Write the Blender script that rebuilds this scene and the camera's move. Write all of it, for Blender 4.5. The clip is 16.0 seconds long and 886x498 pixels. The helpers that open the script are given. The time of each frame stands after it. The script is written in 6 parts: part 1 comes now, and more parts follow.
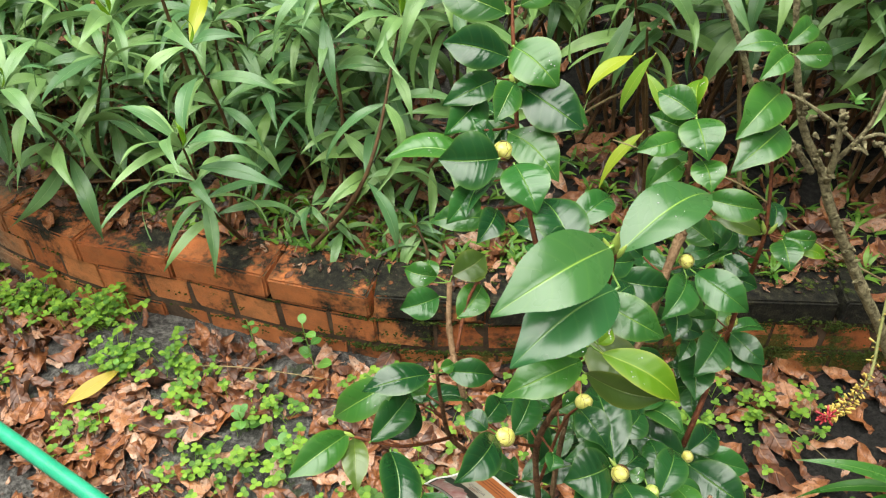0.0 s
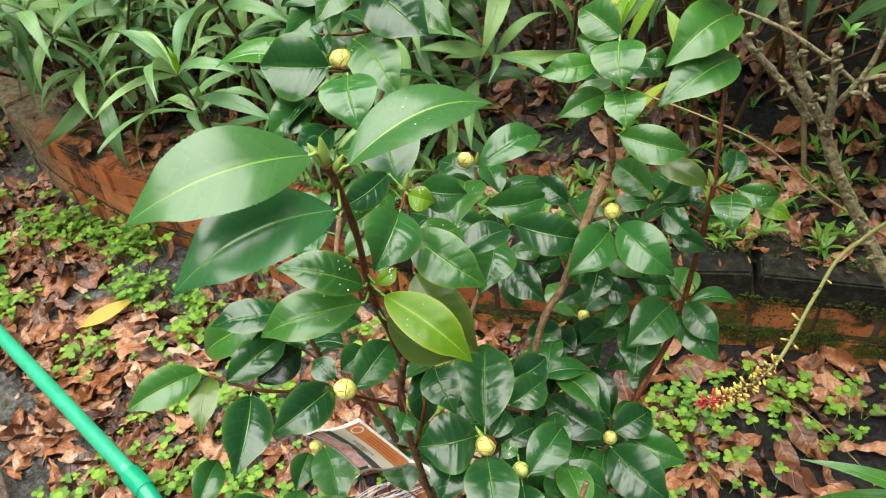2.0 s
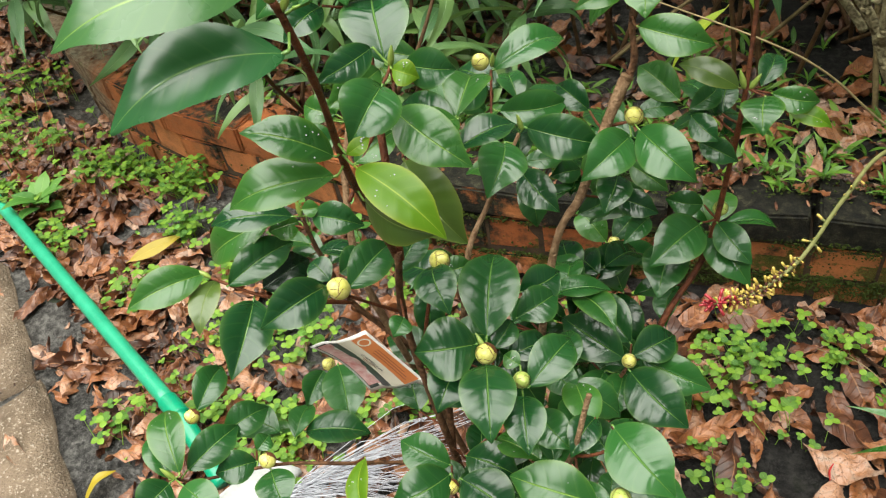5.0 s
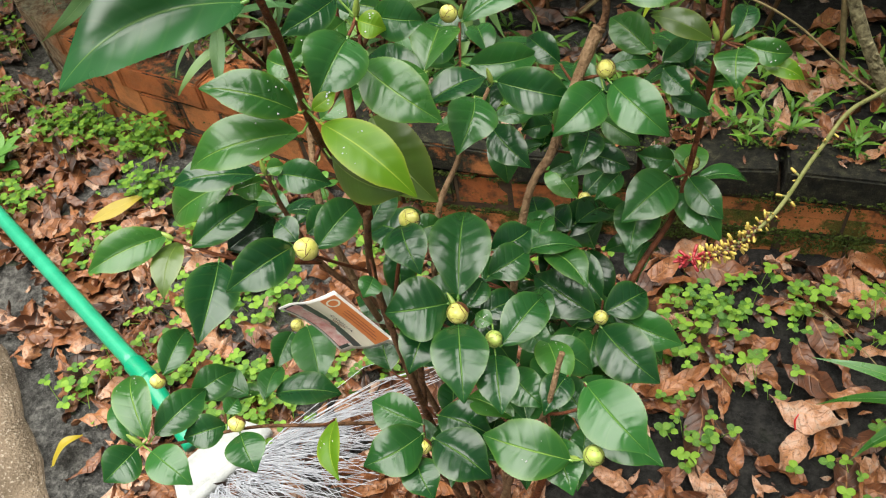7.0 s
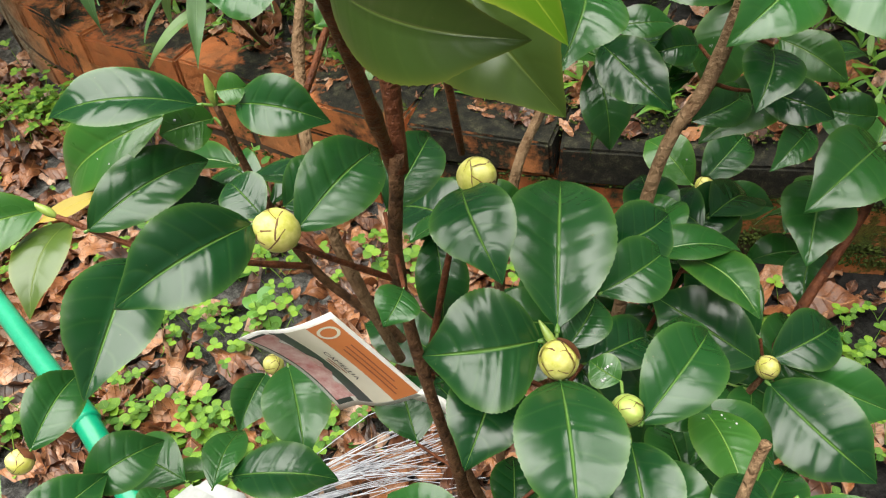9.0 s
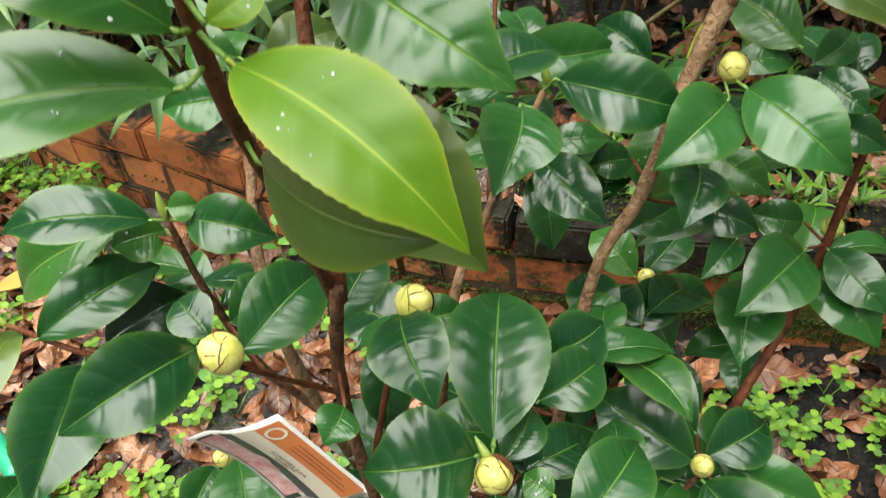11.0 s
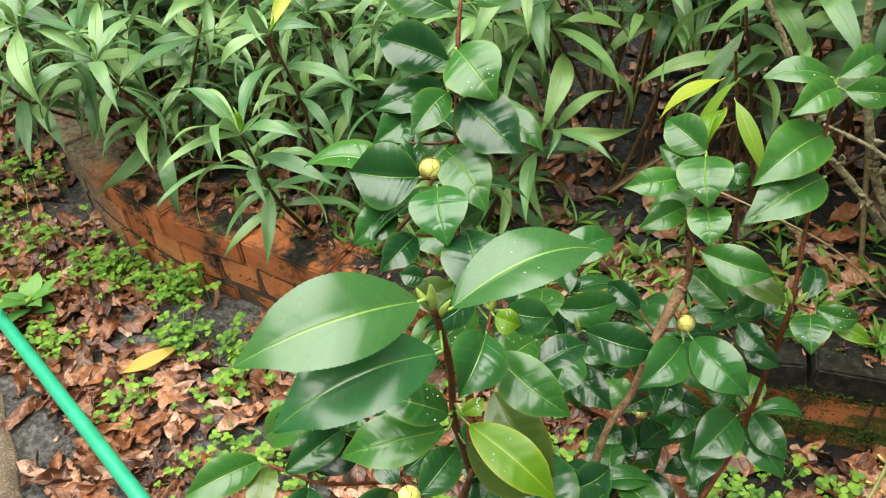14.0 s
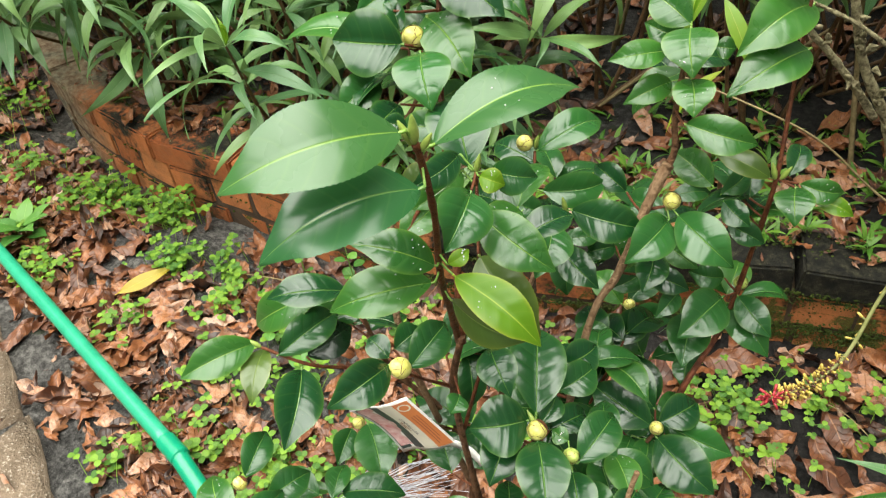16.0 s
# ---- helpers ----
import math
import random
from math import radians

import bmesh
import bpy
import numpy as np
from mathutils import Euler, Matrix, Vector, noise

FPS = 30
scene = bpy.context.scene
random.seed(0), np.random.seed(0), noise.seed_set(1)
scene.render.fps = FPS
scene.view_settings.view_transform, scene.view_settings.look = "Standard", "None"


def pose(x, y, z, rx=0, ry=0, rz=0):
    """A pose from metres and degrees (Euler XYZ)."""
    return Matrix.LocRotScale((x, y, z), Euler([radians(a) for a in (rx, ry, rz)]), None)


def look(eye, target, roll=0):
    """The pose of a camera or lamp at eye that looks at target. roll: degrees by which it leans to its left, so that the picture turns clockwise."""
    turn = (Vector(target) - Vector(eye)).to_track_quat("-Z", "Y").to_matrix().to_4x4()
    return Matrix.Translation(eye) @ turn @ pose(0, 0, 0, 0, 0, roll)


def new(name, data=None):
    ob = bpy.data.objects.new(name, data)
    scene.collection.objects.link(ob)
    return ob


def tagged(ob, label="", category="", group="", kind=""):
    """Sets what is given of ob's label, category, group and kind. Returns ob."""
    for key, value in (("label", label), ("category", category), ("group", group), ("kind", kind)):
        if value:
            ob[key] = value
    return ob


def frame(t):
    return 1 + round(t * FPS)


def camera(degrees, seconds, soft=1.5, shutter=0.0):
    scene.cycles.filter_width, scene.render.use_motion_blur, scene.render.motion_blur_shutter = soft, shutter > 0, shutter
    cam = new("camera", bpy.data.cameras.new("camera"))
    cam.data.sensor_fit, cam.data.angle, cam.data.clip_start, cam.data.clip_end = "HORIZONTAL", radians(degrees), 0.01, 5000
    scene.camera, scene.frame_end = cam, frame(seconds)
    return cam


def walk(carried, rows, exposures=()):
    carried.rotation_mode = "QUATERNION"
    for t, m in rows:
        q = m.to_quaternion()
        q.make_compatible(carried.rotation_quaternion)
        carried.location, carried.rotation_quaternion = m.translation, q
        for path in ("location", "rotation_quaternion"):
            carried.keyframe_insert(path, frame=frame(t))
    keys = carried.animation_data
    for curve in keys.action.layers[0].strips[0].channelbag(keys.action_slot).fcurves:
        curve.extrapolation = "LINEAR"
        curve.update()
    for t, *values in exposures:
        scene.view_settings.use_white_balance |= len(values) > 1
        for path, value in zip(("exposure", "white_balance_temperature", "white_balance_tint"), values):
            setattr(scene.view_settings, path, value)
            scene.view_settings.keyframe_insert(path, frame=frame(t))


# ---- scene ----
cam = camera(54.9, 16.0, soft=1.15, shutter=0.15)
PATH = [
    (0, (0.09, 0.082, 1.185), (-0.028, 1.581, -0.134), -2.8),
    (0.5, (0.124, 0.082, 1.171), (-0.006, 1.572, -0.157), -3.8),
    (1, (0.137, 0.098, 1.149), (-0.015, 1.551, -0.216), -4.5),
    (1.5, (0.184, 0.146, 1.114), (-0.001, 1.568, -0.28), -5.3),
    (2, (0.293, 0.156, 1.095), (-0.141, 1.559, -0.263), -7.4),
    (2.5, (0.317, 0.164, 1.074), (-0.27, 1.524, -0.27), -10.0),
    (3, (0.345, 0.166, 1.068), (-0.277, 1.521, -0.265), -9.4),
    (3.5, (0.346, 0.158, 1.069), (-0.308, 1.506, -0.255), -10.0),
    (4, (0.344, 0.157, 1.064), (-0.337, 1.498, -0.254), -11.0),
    (4.5, (0.342, 0.152, 1.046), (-0.35, 1.466, -0.294), -12.4),
    (5, (0.34, 0.154, 1.031), (-0.254, 1.468, -0.355), -11.0),
    (5.2, (0.34, 0.153, 1.028), (-0.227, 1.471, -0.365), -10.4),
    (7.3, (0.332, 0.168, 1.021), (-0.179, 1.426, -0.448), -10.1),
    (7.5, (0.323, 0.186, 1.01), (-0.193, 1.448, -0.453), -10.1),
    (8, (0.279, 0.263, 0.924), (-0.251, 1.534, -0.526), -9.2),
    (8.2, (0.26, 0.284, 0.88), (-0.274, 1.559, -0.566), -9.2),
    (10.3, (0.227, 0.328, 0.796), (-0.279, 1.684, -0.585), -7.3),
    (10.5, (0.235, 0.328, 0.801), (-0.271, 1.689, -0.574), -7.2),
    (11, (0.245, 0.328, 0.844), (-0.217, 1.736, -0.499), -5.7),
    (11.5, (0.255, 0.299, 0.919), (-0.237, 1.794, -0.316), -5.6),
    (12, (0.253, 0.267, 0.98), (-0.261, 1.767, -0.239), -5.9),
    (12.5, (0.261, 0.238, 1.033), (-0.253, 1.729, -0.196), -6.4),
    (13, (0.272, 0.214, 1.072), (-0.24, 1.677, -0.192), -6.1),
    (13.5, (0.263, 0.191, 1.109), (-0.249, 1.641, -0.171), -5.6),
    (14, (0.253, 0.184, 1.13), (-0.254, 1.631, -0.154), -5.3),
    (14.5, (0.251, 0.187, 1.149), (-0.257, 1.66, -0.105), -4.8),
    (15, (0.261, 0.168, 1.148), (-0.246, 1.623, -0.127), -5.2),
    (15.5, (0.266, 0.149, 1.118), (-0.226, 1.576, -0.193), -6.1),
    (16, (0.265, 0.151, 1.096), (-0.212, 1.513, -0.289), -6.4),
]
EXPOSURES = [(0, 2.65), (1.5, 2.70), (3, 2.46), (5, 2.48), (8, 2.49), (10.5, 2.66), (11.5, 2.68), (13, 2.65), (16, 2.66)]
walk(cam, [(t, look(eye, target, roll)) for t, eye, target, roll in PATH], EXPOSURES)

# ---- light ----
world = bpy.data.worlds.new("overcast_sky")
scene.world = world
world.use_nodes = True
_wt = world.node_tree
_bg = _wt.nodes["Background"]
_sky = _wt.nodes.new("ShaderNodeTexSky")
_sky.sky_type = "NISHITA"
_sky.sun_disc = False
_sky.sun_elevation, _sky.sun_rotation = radians(80), radians(150)
_sky.air_density, _sky.dust_density, _sky.ozone_density = 1.0, 6.0, 0.6
_grey = _wt.nodes.new("ShaderNodeHueSaturation")
_grey.inputs["Saturation"].default_value = 0.25
_wt.links.new(_sky.outputs[0], _grey.inputs["Color"])
_wt.links.new(_grey.outputs[0], _bg.inputs["Color"])
_bg.inputs["Strength"].default_value = 0.010
sun = new("sun", bpy.data.lights.new("sun", "SUN"))
sun.data.energy, sun.data.angle, sun.data.color = 1.9, radians(80), (1.0, 0.985, 0.90)
sun.matrix_basis = look((-0.40, 0.30, 3.0), (0, 0.6, 0))

# ---- materials ----


def material(name):
    m = bpy.data.materials.new(name)
    m.use_nodes = True
    return m, m.node_tree, m.node_tree.nodes["Principled BSDF"]


def ramp(nt, fac, stops):
    r = nt.nodes.new("ShaderNodeValToRGB")
    e = r.color_ramp.elements
    while len(e) < len(stops):
        e.new(0.5)
    for el, (p, c) in zip(e, stops):
        el.position = p
        el.color = (*c, 1) if len(c) == 3 else c
    nt.links.new(fac, r.inputs["Fac"])
    return r.outputs["Color"]


def mixed(nt, fac, a, b, blend="MIX"):
    n = nt.nodes.new("ShaderNodeMix")
    n.data_type, n.blend_type = "RGBA", blend
    for idx, v in ((0, fac), (6, a), (7, b)):
        if isinstance(v, bpy.types.NodeSocket):
            nt.links.new(v, n.inputs[idx])
        else:
            n.inputs[idx].default_value = v if idx == 0 else (*v, 1) if len(v) == 3 else v
    return n.outputs[2]


def maths(nt, op, a, b=0.0, clamp=False):
    n = nt.nodes.new("ShaderNodeMath")
    n.operation, n.use_clamp = op, clamp
    for i, v in ((0, a), (1, b)):
        if isinstance(v, bpy.types.NodeSocket):
            nt.links.new(v, n.inputs[i])
        else:
            n.inputs[i].default_value = v
    return n.outputs[0]


def noise_tex(nt, scale, detail=4.0, rough=0.55, vector=None):
    n = nt.nodes.new("ShaderNodeTexNoise")
    n.inputs["Scale"].default_value, n.inputs["Detail"].default_value, n.inputs["Roughness"].default_value = scale, detail, rough
    if vector is not None:
        nt.links.new(vector, n.inputs["Vector"])
    return n.outputs["Fac"]


def bump(nt, bsdf, height, strength=0.3, distance=0.002):
    b = nt.nodes.new("ShaderNodeBump")
    b.inputs["Strength"].default_value, b.inputs["Distance"].default_value = strength, distance
    nt.links.new(height, b.inputs["Height"])
    nt.links.new(b.outputs[0], bsdf.inputs["Normal"])


def place_socket(nt):
    return nt.nodes.new("ShaderNodeNewGeometry").outputs["Position"]


def chance(nt, per_island=False):
    if per_island:
        return nt.nodes.new("ShaderNodeNewGeometry").outputs["Random Per Island"]
    return nt.nodes.new("ShaderNodeObjectInfo").outputs["Random"]


def leaf_material(name, blade, blade2, rib, rough, veins=9.0, per_island=False, vein_bump=0.35, edge=None, blotch=0.5, vein_tint=0.05, thin=0.22, rib_fine=24.0, quilt=0.15, spec=0.65):
    """A leaf's skin: the UV runs across (u, 0 at the midrib) and along (v) the blade."""
    m, nt, b = material(name)
    uv = nt.nodes.new("ShaderNodeUVMap")
    sep = nt.nodes.new("ShaderNodeSeparateXYZ")
    nt.links.new(uv.outputs[0], sep.inputs[0])
    u = maths(nt, "ABSOLUTE", maths(nt, "SUBTRACT", sep.outputs["X"], 0.5))
    u = maths(nt, "MULTIPLY", u, 2.0)
    v = sep.outputs["Y"]
    # slanting side veins that fade towards the edge
    slant = maths(nt, "SUBTRACT", v, maths(nt, "MULTIPLY", maths(nt, "POWER", u, 1.3), 0.16))
    wave = maths(nt, "SINE", maths(nt, "MULTIPLY", slant, veins * 6.283 ))
    vein = maths(nt, "POWER", maths(nt, "MAXIMUM", wave, 0.0), 14.0)
    midrib = maths(nt, "SUBTRACT", 1.0, maths(nt, "MULTIPLY", u, rib_fine), clamp=True)
    pos = place_socket(nt)
    rnd = chance(nt, per_island)
    big = noise_tex(nt, 28.0, 3.0, 0.6, pos)
    fine = noise_tex(nt, 420.0, 3.0, 0.6, pos)
    tone = maths(nt, "ADD", maths(nt, "MULTIPLY", maths(nt, "SUBTRACT", big, 0.5), blotch), rnd)
    colour = ramp(nt, tone, [(0.1, blade), (0.9, blade2)])
    colour = mixed(nt, maths(nt, "MULTIPLY", vein, vein_tint), colour, rib)
    if edge is not None:
        colour = mixed(nt, maths(nt, "MULTIPLY", maths(nt, "POWER", u, 10.0), 0.8), colour, edge)
    colour = mixed(nt, maths(nt, "MULTIPLY", midrib, 0.85), colour, rib)
    colour = mixed(nt, maths(nt, "MULTIPLY", maths(nt, "GREATER_THAN", fine, 0.72), 0.25), colour, (0.16, 0.15, 0.06))
    nt.links.new(colour, b.inputs["Base Color"])
    r = maths(nt, "ADD", rough, maths(nt, "MULTIPLY", maths(nt, "SUBTRACT", big, 0.45), 0.22))
    nt.links.new(maths(nt, "MAXIMUM", r, 0.15), b.inputs["Roughness"])
    b.inputs["Specular IOR Level"].default_value = spec
    b.inputs["Subsurface Weight"].default_value = 0.0
    pillow = maths(nt, "MULTIPLY", maths(nt, "SUBTRACT", 1.0, maths(nt, "POWER", maths(nt, "MAXIMUM", wave, 0.0), 3.0)), maths(nt, "SUBTRACT", 1.0, u))
    height = maths(nt, "ADD", maths(nt, "MULTIPLY", pillow, quilt), maths(nt, "MULTIPLY", big, 0.30))
    height = maths(nt, "SUBTRACT", height, maths(nt, "MULTIPLY", midrib, 1.0))
    height = maths(nt, "ADD", height, maths(nt, "MULTIPLY", fine, 0.06))
    bump(nt, b, height, vein_bump, 0.0012)
    if thin > 0:
        through_light = nt.nodes.new("ShaderNodeBsdfTranslucent")
        nt.links.new(mixed(nt, 0.6, colour, tuple(min(1.0, c * 2.2) for c in blade2)), through_light.inputs["Color"])
        both = nt.nodes.new("ShaderNodeMixShader")
        both.inputs[0].default_value = thin
        nt.links.new(b.outputs[0], both.inputs[1])
        nt.links.new(through_light.outputs[0], both.inputs[2])
        nt.links.new(both.outputs[0], nt.nodes["Material Output"].inputs["Surface"])
    return m


LEAF = {
    "big": leaf_material("camellia_leaf_broad", (0.029, 0.098, 0.024), (0.038, 0.120, 0.028), (0.24, 0.40, 0.06), 0.27, 7.0, vein_bump=0.25, blotch=0.3, quilt=0.15),
    "wet": leaf_material("camellia_leaf_wet", (0.018, 0.088, 0.026), (0.026, 0.110, 0.032), (0.18, 0.34, 0.08), 0.24, 7.0, vein_bump=0.3, blotch=0.5, quilt=0.12),
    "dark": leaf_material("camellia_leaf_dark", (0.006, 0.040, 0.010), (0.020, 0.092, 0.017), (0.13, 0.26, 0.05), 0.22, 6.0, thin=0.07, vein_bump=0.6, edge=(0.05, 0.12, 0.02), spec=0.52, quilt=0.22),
    "black": leaf_material("camellia_leaf_deep", (0.005, 0.022, 0.007), (0.008, 0.034, 0.010), (0.03, 0.08, 0.02), 0.25, 7.0, thin=0.1),
    "mid": leaf_material("camellia_leaf_green", (0.018, 0.085, 0.013), (0.036, 0.135, 0.018), (0.24, 0.40, 0.07), 0.28, 6.0, edge=(0.09, 0.19, 0.02), vein_bump=0.5, spec=0.65, quilt=0.3),
    "olive": leaf_material("camellia_leaf_olive", (0.045, 0.090, 0.012), (0.068, 0.115, 0.016), (0.16, 0.22, 0.04), 0.30, 7.0, edge=(0.14, 0.17, 0.02)),
    "lime": leaf_material("camellia_leaf_young", (0.068, 0.165, 0.006), (0.105, 0.215, 0.008), (0.32, 0.40, 0.04), 0.38, 7.0, edge=(0.26, 0.30, 0.03), thin=0.28, spec=0.35, vein_bump=0.12),
}
NARROW = leaf_material("narrow_leaf", (0.060, 0.145, 0.054), (0.150, 0.260, 0.082), (0.20, 0.32, 0.13), 0.38, 15.0, vein_bump=0.6, thin=0.15, spec=0.48, blotch=1.0)
NARROW_STUFF = leaf_material("narrow_leaf_mass", (0.048, 0.122, 0.042), (0.150, 0.260, 0.070), (0.19, 0.30, 0.11), 0.40, 15.0, per_island=True, thin=0.15, spec=0.45, vein_bump=0.5, blotch=1.0)
YELLOWING = leaf_material("narrow_leaf_yellowing", (0.11, 0.22, 0.02), (0.26, 0.30, 0.02), (0.40, 0.38, 0.08), 0.4, 12.0, spec=0.35)
CLOVER = leaf_material("clover_leaf", (0.036, 0.108, 0.010), (0.15, 0.27, 0.020), (0.24, 0.42, 0.06), 0.6, 4.0, per_island=True, vein_bump=0.15, spec=0.35)
GRASSY = leaf_material("seedling_leaf", (0.04, 0.125, 0.014), (0.13, 0.25, 0.03), (0.24, 0.38, 0.08), 0.4, 6.0, per_island=True, vein_bump=0.15, spec=0.35)
WEED = leaf_material("weed_leaf", (0.05, 0.155, 0.026), (0.11, 0.25, 0.042), (0.24, 0.40, 0.10), 0.42, 5.0, spec=0.35)
PALE_LEAF = leaf_material("pale_broad_leaf", (0.19, 0.29, 0.09), (0.27, 0.35, 0.13), (0.36, 0.42, 0.14), 0.5, 6.0, vein_bump=0.2)
YELLOW_LEAF = leaf_material("fallen_leaf_yellow", (0.16, 0.155, 0.012), (0.34, 0.255, 0.02), (0.5, 0.40, 0.06), 0.4, 9.0, spec=0.35)


def litter_material(name, per_island):
    m, nt, b = material(name)
    uv = nt.nodes.new("ShaderNodeUVMap")
    sep = nt.nodes.new("ShaderNodeSeparateXYZ")
    nt.links.new(uv.outputs[0], sep.inputs[0])
    u = maths(nt, "MULTIPLY", maths(nt, "ABSOLUTE", maths(nt, "SUBTRACT", sep.outputs["X"], 0.5)), 2.0)
    slant = maths(nt, "SUBTRACT", sep.outputs["Y"], maths(nt, "MULTIPLY", u, 0.15))
    vein = maths(nt, "POWER", maths(nt, "MAXIMUM", maths(nt, "SINE", maths(nt, "MULTIPLY", slant, 56.0)), 0.0), 10.0)
    midrib = maths(nt, "SUBTRACT", 1.0, maths(nt, "MULTIPLY", u, 14.0), clamp=True)
    pos = place_socket(nt)
    rnd = chance(nt, per_island)
    n1 = noise_tex(nt, 55.0, 5.0, 0.7, pos)
    n2 = noise_tex(nt, 240.0, 4.0, 0.7, pos)
    tone = maths(nt, "ADD", rnd, maths(nt, "MULTIPLY", maths(nt, "SUBTRACT", n1, 0.5), 0.95))
    colour = ramp(nt, tone, [(0.0, (0.022, 0.011, 0.007)), (0.22, (0.075, 0.026, 0.011)), (0.45, (0.135, 0.046, 0.015)), (0.66, (0.215, 0.076, 0.023)), (0.80, (0.26, 0.115, 0.050)), (0.94, (0.34, 0.19, 0.12)), (1.0, (0.31, 0.21, 0.15))])
    colour = mixed(nt, maths(nt, "MULTIPLY", midrib, 0.6), colour, (0.36, 0.17, 0.07))
    colour = mixed(nt, maths(nt, "MULTIPLY", maths(nt, "GREATER_THAN", n2, 0.58), 0.6), colour, (0.045, 0.02, 0.012))
    nt.links.new(colour, b.inputs["Base Color"])
    nt.links.new(maths(nt, "ADD", 0.25, maths(nt, "MULTIPLY", n1, 0.45)), b.inputs["Roughness"])
    bump(nt, b, maths(nt, "ADD", maths(nt, "MULTIPLY", vein, 0.5), n1), 0.7, 0.002)
    return m


LITTER = litter_material("fallen_leaf_brown", False)
LITTER_STUFF = litter_material("fallen_leaf_brown_mass", True)


def soil_material():
    m, nt, b = material("dark_sandy_soil")
    pos = place_socket(nt)
    n1, n2, n3 = noise_tex(nt, 6.0, 5.0, 0.6, pos), noise_tex(nt, 75.0, 8.0, 0.78, pos), noise_tex(nt, 600.0, 3.0, 0.7, pos)
    colour = ramp(nt, maths(nt, "ADD", maths(nt, "MULTIPLY", n1, 0.25), maths(nt, "MULTIPLY", n2, 0.75)), [(0.40, (0.028, 0.027, 0.025)), (0.49, (0.085, 0.082, 0.077)), (0.60, (0.27, 0.26, 0.24))])
    colour = mixed(nt, maths(nt, "MULTIPLY", maths(nt, "GREATER_THAN", n3, 0.60), 0.6), colour, (0.20, 0.195, 0.18))
    colour = mixed(nt, maths(nt, "MULTIPLY", maths(nt, "GREATER_THAN", noise_tex(nt, 16.0, 4.0, 0.6, pos), 0.64), 0.5), colour, (0.06, 0.10, 0.03))
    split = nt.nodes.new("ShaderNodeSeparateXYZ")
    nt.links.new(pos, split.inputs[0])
    # soil blends to near black past x = -0.08, its edge broken by noise
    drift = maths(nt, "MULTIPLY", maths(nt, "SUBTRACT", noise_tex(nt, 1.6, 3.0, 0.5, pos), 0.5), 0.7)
    black_part = maths(nt, "ADD", maths(nt, "MULTIPLY", maths(nt, "ADD", maths(nt, "ADD", split.outputs["X"], 0.08), drift), 3.0), maths(nt, "SUBTRACT", n1, 0.5), clamp=True)
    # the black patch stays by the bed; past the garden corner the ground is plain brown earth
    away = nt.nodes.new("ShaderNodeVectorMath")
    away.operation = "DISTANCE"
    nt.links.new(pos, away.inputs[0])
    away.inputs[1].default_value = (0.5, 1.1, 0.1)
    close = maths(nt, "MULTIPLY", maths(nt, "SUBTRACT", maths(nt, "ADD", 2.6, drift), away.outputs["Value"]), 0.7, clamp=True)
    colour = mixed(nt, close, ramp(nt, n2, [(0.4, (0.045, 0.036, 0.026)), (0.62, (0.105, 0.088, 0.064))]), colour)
    black_part = maths(nt, "MULTIPLY", black_part, close)
    colour = mixed(nt, maths(nt, "MULTIPLY", black_part, 0.9), colour, ramp(nt, n2, [(0.4, (0.006, 0.0055, 0.005)), (0.62, (0.026, 0.023, 0.020))]))
    nt.links.new(colour, b.inputs["Base Color"])
    nt.links.new(maths(nt, "ADD", 0.6, maths(nt, "MULTIPLY", n2, 0.5)), b.inputs["Roughness"])
    b.inputs["Specular IOR Level"].default_value = 0.25
    bump(nt, b, maths(nt, "ADD", maths(nt, "MULTIPLY", n2, 1.0), maths(nt, "MULTIPLY", n3, 0.4)), 1.0, 0.012)
    return m


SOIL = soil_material()


